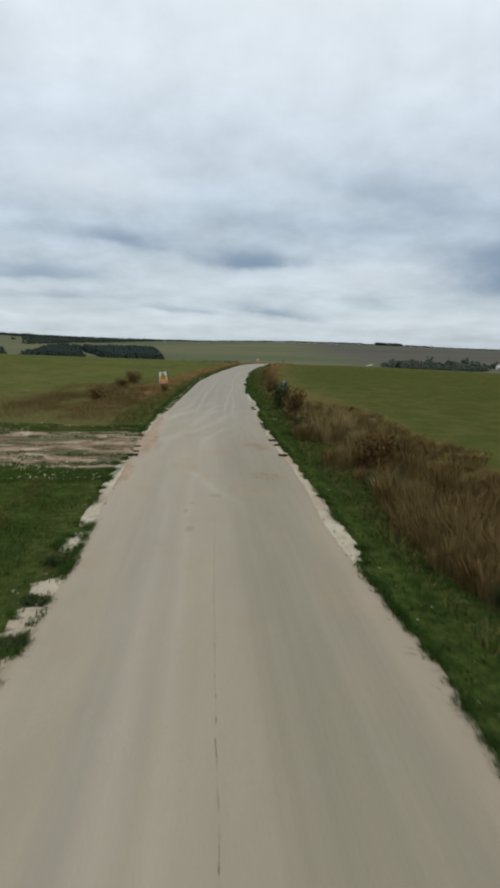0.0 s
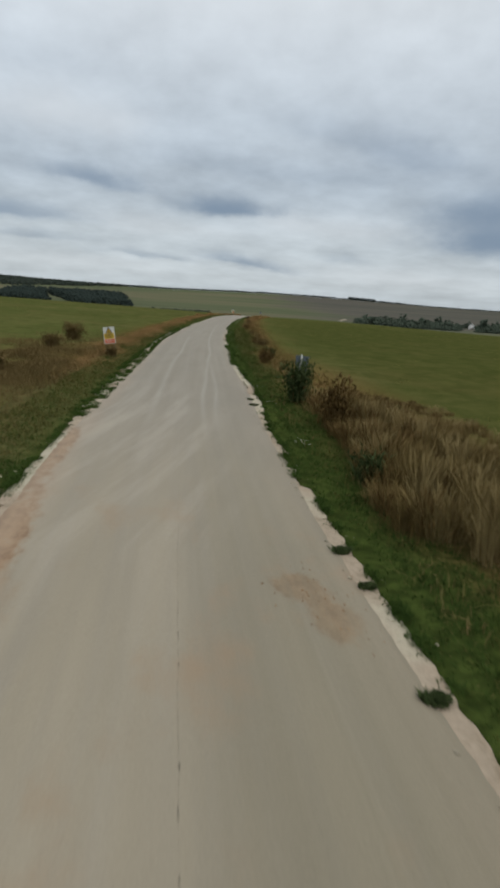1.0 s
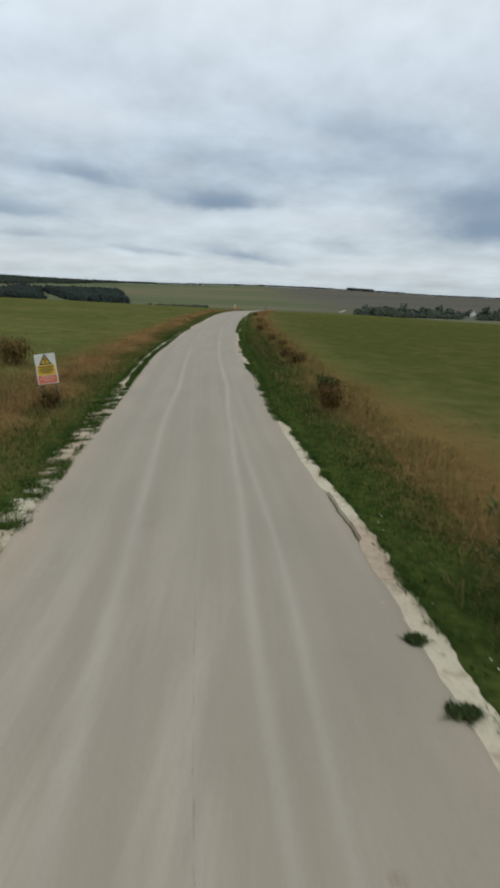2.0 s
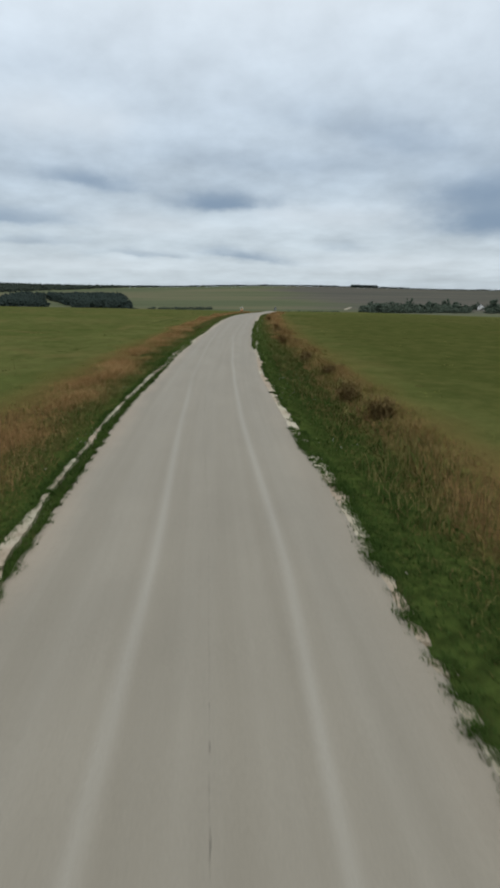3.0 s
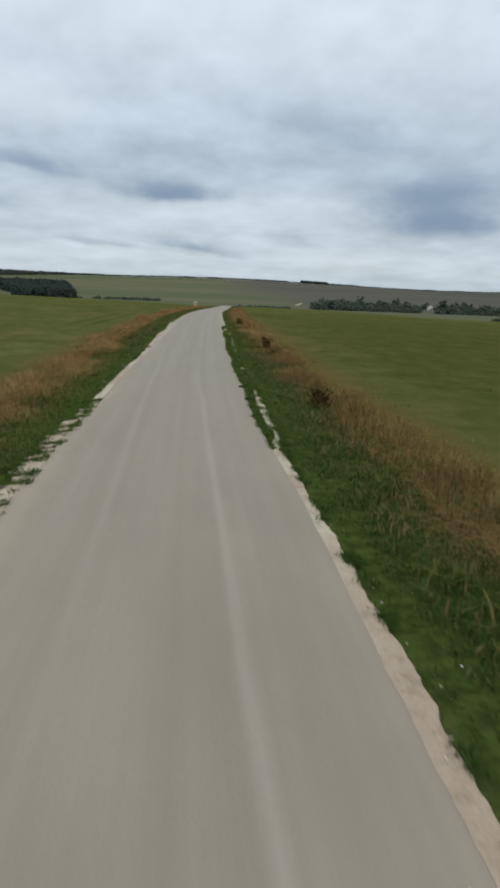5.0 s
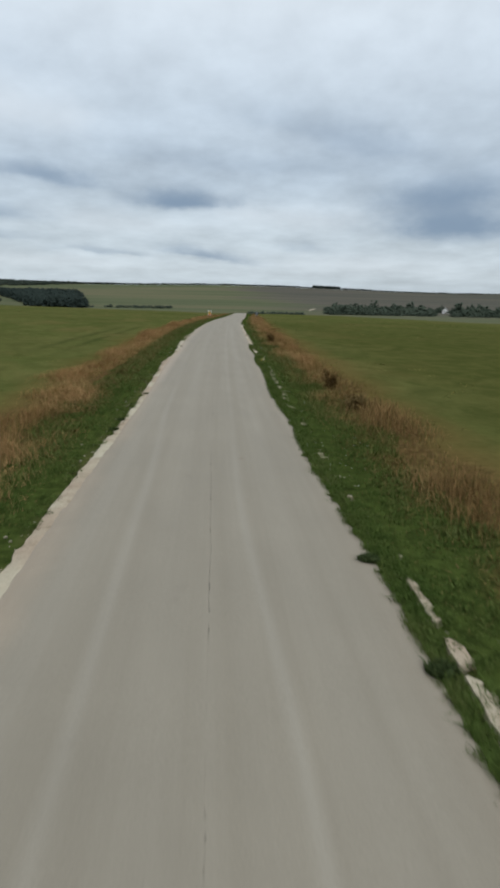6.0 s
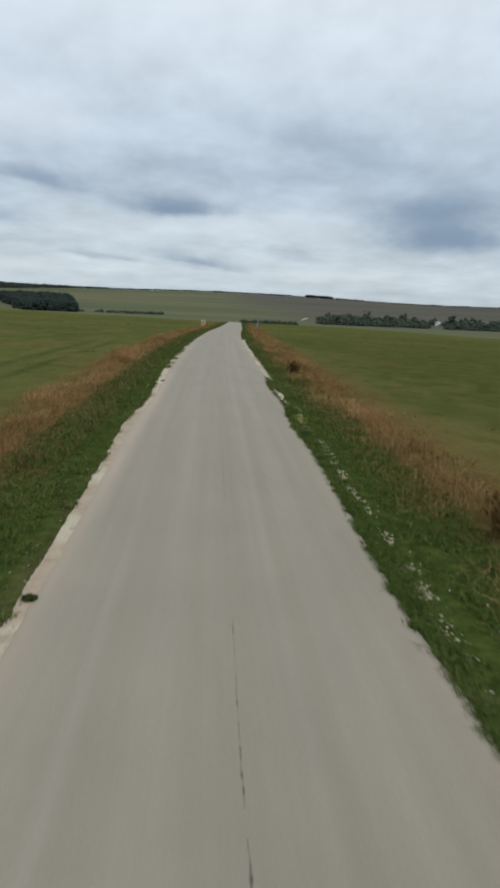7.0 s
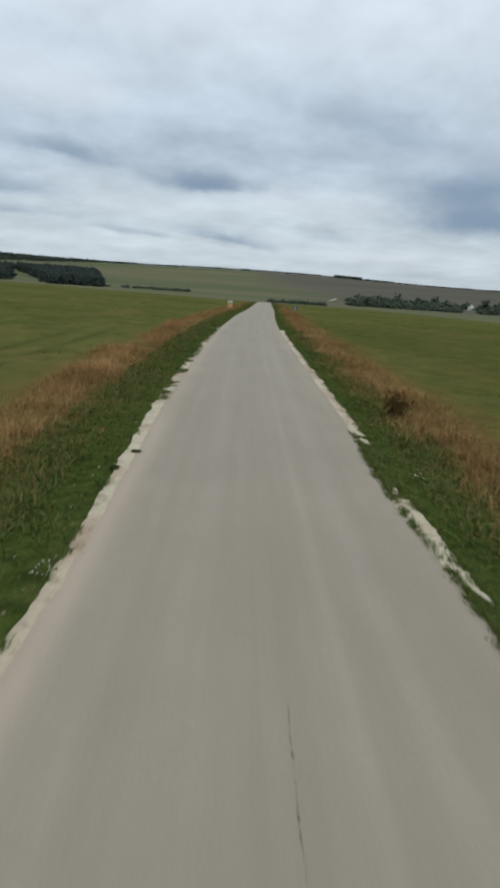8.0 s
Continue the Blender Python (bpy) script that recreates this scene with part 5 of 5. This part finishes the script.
def marker_post(u, y, turn, lean):
    """A folded slate-blue marker plate with a pale ridge, on a driven post."""
    s = stand("marker_post", spot(u, y), turn, (0, lean))
    part("post", box(-0.025, 0.025, 0.0, 0.05, -0.25, 1.15, bevel=0.006), "wood", s)
    for name, x1, y1, lab in (("left_plate", -0.22, 0.07, "slate-blue plate"), ("right_plate", 0.19, 0.07, "slate-blue plate")):
        bm = bmesh.new()
        a = [(0, -0.03), (x1, y1), (x1, y1 + 0.012), (0, -0.018)]
        lo = [bm.verts.new((px, py, 0.88)) for px, py in a]
        hi = [bm.verts.new((px, py, 1.36)) for px, py in a]
        bm.faces.new(lo[::-1]), bm.faces.new(hi)
        for i in range(4):
            bm.faces.new((lo[i], lo[(i + 1) % 4], hi[(i + 1) % 4], hi[i]))
        bmesh.ops.recalc_face_normals(bm, faces=bm.faces)
        part(name, bm, "slate", s, lab)
    part("ridge_strip", box(-0.022, 0.022, -0.045, -0.018, 0.86, 1.40, bevel=0.006), "white", s, "pale edge strip")
    tagged(s, "slate-blue marker plate on a post in the weeds", "marker post", "marker posts by the road")


def far_trees(name, places, heights, widths, mat, label, category, kind="stuff", k=7):
    """Far woodland: each tree is a few lumpy clumps of foliage piled over one another on its own foot."""
    ball = bmesh.new()
    bmesh.ops.create_icosphere(ball, subdivisions=1, radius=1.0)
    shape = np.array([v.co for v in ball.verts])
    tris = np.array([[v.index for v in f.verts] for f in ball.faces])
    ball.free()
    places, heights, widths = np.repeat(places, k, 0), np.repeat(heights, k), np.repeat(widths, k)
    level = np.tile(np.arange(k) / k, len(places) // k) ** 1.3
    count = len(places)
    jig = 1 + 0.9 * (RNG.random((count, len(shape), 1)) - 0.5)
    wide = widths * (0.44 - 0.20 * level) * (7 / k) ** 0.5 * (0.7 + 0.6 * RNG.random(count))
    loc = shape[None] * jig * np.stack([wide / 2, wide / 2, heights * 0.15 * (7 / k) ** 0.4 * (0.7 + 0.8 * RNG.random(count))], -1)[:, None] + places[:, None]
    loc[..., :2] += (RNG.normal(size=(count, 2)) * (widths * 0.24 * (1 - 0.5 * level))[:, None])[:, None]
    loc[..., 2] += (heights * (0.12 + 0.8 * level))[:, None]
    corners = (np.arange(count)[:, None, None] * len(shape) + tris[None]).ravel()
    me = raw_mesh(name, loc.reshape(-1, 3), corners, np.full(count * len(tris), 3))
    me.materials.append(M[mat])
    tagged(new(name, me), label, category, kind=kind)


def far_point(az, y):
    """Places at azimuths (degrees, right of ahead) from the middle of the drive, y metres on."""
    x = np.tan(np.radians(az)) * (y - 55.0) - 2.6
    return np.stack([x, y, land(x - road_line(y), y)], -1)


def build_distance():
    # plantation across the valley on the one hand: two blocks of even height with a bare wedge between, joined at the back
    n = 5200
    az = -20.4 + 12.0 * RNG.random(n)
    y = 1190 + 650 * RNG.random(n)
    back = 1840 - 230 * step(-az, 17.0, 19.0) - 300 * step(-az, 19.0, 20.3)
    ragged = np.array([noise.noise((a * 1.7, 3.0, 8.0)) + 0.6 * noise.noise((a * 5.0, 6.0, 8.0)) for a in az])
    back = back + 90 * ragged
    front = np.where(az > -12.3, 1200.0, 1200 + np.clip(-12.3 - az, 0, 2.6) * 215)
    first = (az < -15.8 + 0.3 * RNG.normal(size=n)) & (y < back) & (y > 1250 + 60 * step(-az, 17.5, 19.5))
    second = (az > -15.0) & (az < -8.7 - (y - 1200) * 0.0012 + 0.25 * RNG.normal(size=n)) & (y > front) & (y < back)
    keep = first | second
    az, y = az[keep], y[keep]
    swell_by = np.array([noise.noise((a * 0.9, b * 0.008, 5.0)) for a, b in zip(az, y)])
    far_trees("plantation", far_point(az, y), (16 + 3.5 * swell_by - 6 * step(-az, 17.5, 20.0)) * (0.7 + 0.45 * RNG.random(len(y))), 15 + 8 * RNG.random(len(y)), "conifer", "dark dense plantation on the far slope", "wood", k=9)
    n = 500
    az, y = -36 + 14.5 * RNG.random(n), 1200 + 450 * RNG.random(n)
    far_trees("far_wood", far_point(az, y), 12 + 6 * RNG.random(n), 14 + 8 * RNG.random(n), "conifer", "dark wood across the valley", "wood")
    # trees and hedges round the hamlet on the other hand
    n = 4200
    az = 11.2 + 25 * RNG.random(n)
    y = 1090 + 290 * RNG.random(n)
    lump = np.array([noise.noise((a * 0.62, b * 0.012, 3.0)) + 0.4 * noise.noise((a * 2.6, b * 0.02, 9.0)) for a, b in zip(az, y)])
    open_by = 0.25 * step(az, 16.2, 16.8) * (1 - step(az, 21.5, 22.5))
    keep = (lump > -0.2 + open_by + 0.3 * (RNG.random(n) - 0.5)) & ~((np.abs(az - 20.55) < 0.75) & (y < 1285))
    az, y, lump = az[keep], y[keep], lump[keep]
    size = np.clip(0.3 + 1.3 * lump + 0.25 * RNG.random(len(y)) + 0.9 * (RNG.random(len(y)) < 0.03), 0.1, 1.7)
    far_trees("hamlet_trees", far_point(az, y), 1.6 + 8.5 * size ** 1.4 * (0.7 + 0.5 * RNG.random(len(y))), 10 + 9 * size, "hedge", "mixed trees and hedges round a far hamlet", "trees", k=12)
    # field hedges low on the far slope
    az = np.concatenate([-7 + 5.5 * RNG.random(90), 4.6 + 4.6 * RNG.random(140), -1.7 + 2.7 * RNG.random(60), 25.2 + 4 * RNG.random(60)])
    y = np.concatenate([1230 + 40 * RNG.random(90), 1000 + 20 * RNG.random(140), 700 + 12 * RNG.random(60), 800 + 30 * RNG.random(60)])
    far_trees("far_hedge", far_point(az, y), 2.6 + 3.4 * RNG.random(len(y)), 4 + 4 * RNG.random(len(y)), "hedge", "low dark field hedges in the valley", "hedge")
    # the line of trees along the far ridge, and one small copse that stands up from it
    n = 2800
    az = -38 + 76 * RNG.random(n)
    thick = np.where(az < -6, 6.0, np.where(az < 9, 4.2, 2.6)) * np.array([1 + 0.5 * noise.noise((a * 0.9, 1.0, 0.0)) for a in az])
    far_trees("ridge_trees", far_point(az, 2485 + 25 * RNG.random(n)), thick * (0.8 + 0.5 * RNG.random(n)), np.full(n, 15.0), "conifer", "thin dark line of trees along the ridge", "trees")
    n = 150
    az = np.concatenate([10.1 + 2.1 * RNG.random(100), 12.6 + 2.2 * RNG.random(50)])
    tall = np.concatenate([9 + 2.0 * RNG.random(100), 4.0 + 2 * RNG.random(50)])
    far_trees("ridge_copse", far_point(az, 2480 + 25 * RNG.random(n)), tall, np.full(n, 12.0), "conifer", "small dark copse standing on the ridge", "copse")
    # belt of woods below the ridge
    n = 3000
    az = -38 + 31 * RNG.random(n)
    y = 2000 + 460 * RNG.random(n)
    keep = (y > 2000 + np.maximum(az + 20, 0) * 38) & ((az > -19.0 + 0.6 * RNG.normal(size=n)) | (y > 2380))
    far_trees("slope_wood", far_point(az[keep], y[keep]), 6 + 4.5 * RNG.random(keep.sum()), 16 + 8 * RNG.random(keep.sum()), "tree", "long dark belt of woodland under the ridge", "wood")


def build_house():
    x, y = 456.0, 1275.0
    z = float(land(x - road_line(y), y))
    h = stand("house", (x, y, z - 0.3), -12)
    bm = box(-5, 5, -4, 4, 0, 6)
    gable = [bm.verts.new(p) for p in ((-5, -4, 6), (5, -4, 6), (0, -4, 9.6), (-5, 4, 6), (5, 4, 6), (0, 4, 9.6))]
    bm.faces.new(gable[:3]), bm.faces.new(gable[:2:-1])
    part("wall", bm, "render", h)
    bm = bmesh.new()
    for sx in (-1, 1):
        vs = [bm.verts.new(p) for p in ((sx * 5.5, -4.5, 5.6), (sx * 5.5, 4.5, 5.6), (0, 4.5, 9.65), (0, -4.5, 9.65), (sx * 5.5, -4.5, 5.9), (sx * 5.5, 4.5, 5.9), (0, 4.5, 9.95), (0, -4.5, 9.95))]
        for f in ((0, 1, 2, 3), (4, 5, 6, 7), (0, 1, 5, 4), (0, 3, 7, 4), (1, 2, 6, 5)):
            bm.faces.new([vs[i] for i in f])
    bmesh.ops.recalc_face_normals(bm, faces=bm.faces)
    roof = part("roof", bm, "tiles", h, "grey tiled gable roof")
    part("chimney", box(-0.5, 0.5, 1.5, 2.5, 8.5, 11), "render", roof)
    for wx in (-2.6, 2.6):
        for wz in (1.2, 3.9):
            part("window", box(wx - 0.6, wx + 0.6, -4.06, -3.9, wz, wz + 1.4), "glass", h)
    part("door", box(-0.55, 0.55, -4.06, -3.9, 0, 2.1), "wood", h)
    tagged(h, "small white rendered house among far trees", "house")


def build_far_track():
    """A pale field track on the far side of the meadow."""
    bm = bmesh.new()
    rows = []
    for i in range(30):
        s = i / 29
        x, y = 203 + 32 * s, 1262 + 118 * s
        row = []
        for j in (-1, 0, 1):
            xx = x + j * 2.6
            row.append(bm.verts.new((xx, y, float(land(xx - road_line(y), y)) + 0.25 - 0.1 * abs(j))))
        rows.append(row)
    for a, b in zip(rows, rows[1:]):
        for i in range(2):
            bm.faces.new((a[i], a[i + 1], b[i + 1], b[i]))
    tagged(part("farm_track", bm, "chalk"), "pale chalky farm track beyond the meadow", "track", kind="structure")


build_track()
build_distance()
build_house()
build_far_track()
warning_sign(-3.44, 44.3, 4, -8)
warning_sign(-3.2, 185.0, 4, 0)
marker_post(3.6, 34.2, -24, 3)
marker_post(4.1, 178.5, -10, 0)
GREEN, BROWN = "dark green bushy weed among dry grass", "dark brown dead dock weed in dry grass"
for u, y, high, wide, kind in ((3.5, 33.35, 1.3, 0.95, 0), (3.75, 29.6, 1.35, 0.75, 1), (3.35, 24.6, 0.6, 0.5, 0), (4.0, 101.3, 0.6, 0.45, 1), (4.3, 72.5, 0.45, 0.7, 2),
                              (4.6, 66.8, 0.4, 0.7, 2), (4.2, 60.5, 0.5, 0.9, 2), (4.4, 57.2, 0.55, 0.8, 2), (-7.0, 53.7, 1.1, 1.3, 2), (-6.8, 47.6, 0.7, 1.2, 2), (4.0, 97.0, 0.45, 0.8, 2),
                              (4.3, 17.0, 0.95, 0.9, 1), (3.46, 122.2, 0.65, 0.6, 1), (-6.5, 37.0, 0.7, 1.2, 2), (-3.42, 44.15, 0.5, 0.6, 2), (3.8, 84.0, 0.6, 0.6, 1), (3.6, 45.0, 0.8, 0.7, 1), (4.0, 47.5, 0.7, 0.6, 0)):
    weed_bush(u, y, high, wide, ("weedgreen", "darkdry", "dullweed")[kind], "darkdry", BROWN if kind else GREEN)
build_tufts()
build_rim_grass()
n_loose = 130
pick = RNG.integers(0, 2, n_loose)
u = np.array([1.5, 1.3])[pick] + np.array([0.32, 0.34])[pick] * RNG.normal(size=n_loose) * 0.8
y = np.array([19.9, 15.2])[pick] + np.array([0.6, 0.55])[pick] * RNG.normal(size=n_loose) * 0.8
pebbles("soil_crumbs", n_loose, on_road(np.minimum(u, 2.0), y), 0.005 + 0.012 * RNG.random(n_loose) ** 2, "spill", "reddish soil crumbs dropped on the road", "soil")
n_loose = 2600
u = np.where(RNG.random(n_loose) < 0.5, -1, 1) * (1.93 + 0.22 * np.abs(RNG.normal(size=n_loose)))
y = 150 * RNG.random(n_loose) ** 1.2
on = np.abs(u) < half_width(y) - 0.05
places = np.where(on[:, None], on_road(u, y), rooted(u, y) + np.array([0, 0, 0.02]))
pebbles("loose_stones", n_loose, places, 0.007 + 0.024 * RNG.random(n_loose) ** 3, "pebble", "loose pale stones along the road edges", "stones")
n_loose = 3400
y = 86 + 27 * RNG.random(n_loose)
u = edge_at(1, y, 1) + 0.05 + 0.06 * RNG.normal(size=n_loose)
keep = np.array([noise.noise((b * 0.9, 3.0, 41.0)) + 0.7 * noise.noise((b * 3.7, 3.0, 47.0)) for b in y]) > -0.22 + 0.4 * (1 - step(y, 94, 102)) + 0.3 * RNG.random(n_loose)
pebbles("rim_rubble", int(keep.sum()), rooted(u[keep], y[keep]) + np.array([0, 0, 0.035]), 0.006 + 0.022 * RNG.random(int(keep.sum())) ** 2.2, "rubble", "broken pale rubble of the road rim in the grass", "stones")
n_loose = 1500
group = RNG.integers(0, 110, n_loose)
group_u = -2.2 - 6.5 * RNG.random(110) ** 1.4
group_y = np.where(RNG.random(110) < 0.55, 14.6 + 2.8 * RNG.random(110), 17.4 + 7.8 * RNG.random(110))
u, y = group_u[group] + 0.3 * RNG.normal(size=n_loose), group_y[group] + 0.09 * RNG.normal(size=n_loose)
keep = u < -2.15
pebbles("track_stones", int(keep.sum()), (rooted(u, y) + np.array([0, 0, 0.045]))[keep], 0.006 + 0.03 * RNG.random(int(keep.sum())) ** 3, "rubble", "pale rubble on the earth track", "stones")
n_loose = 420
u, y = -2.1 - 9 * RNG.random(n_loose) ** 1.3, 19.9 + 2.9 * (2 * RNG.random(n_loose) - 1)
pebbles("soil_clods", n_loose, rooted(u, y) + np.array([0, 0, 0.03]), 0.02 + 0.06 * RNG.random(n_loose) ** 2.5, "clod", "dark brown clods of earth on the track", "soil")
build_flowers()
build_grass()
build_tussocks()
build_edge_stones()
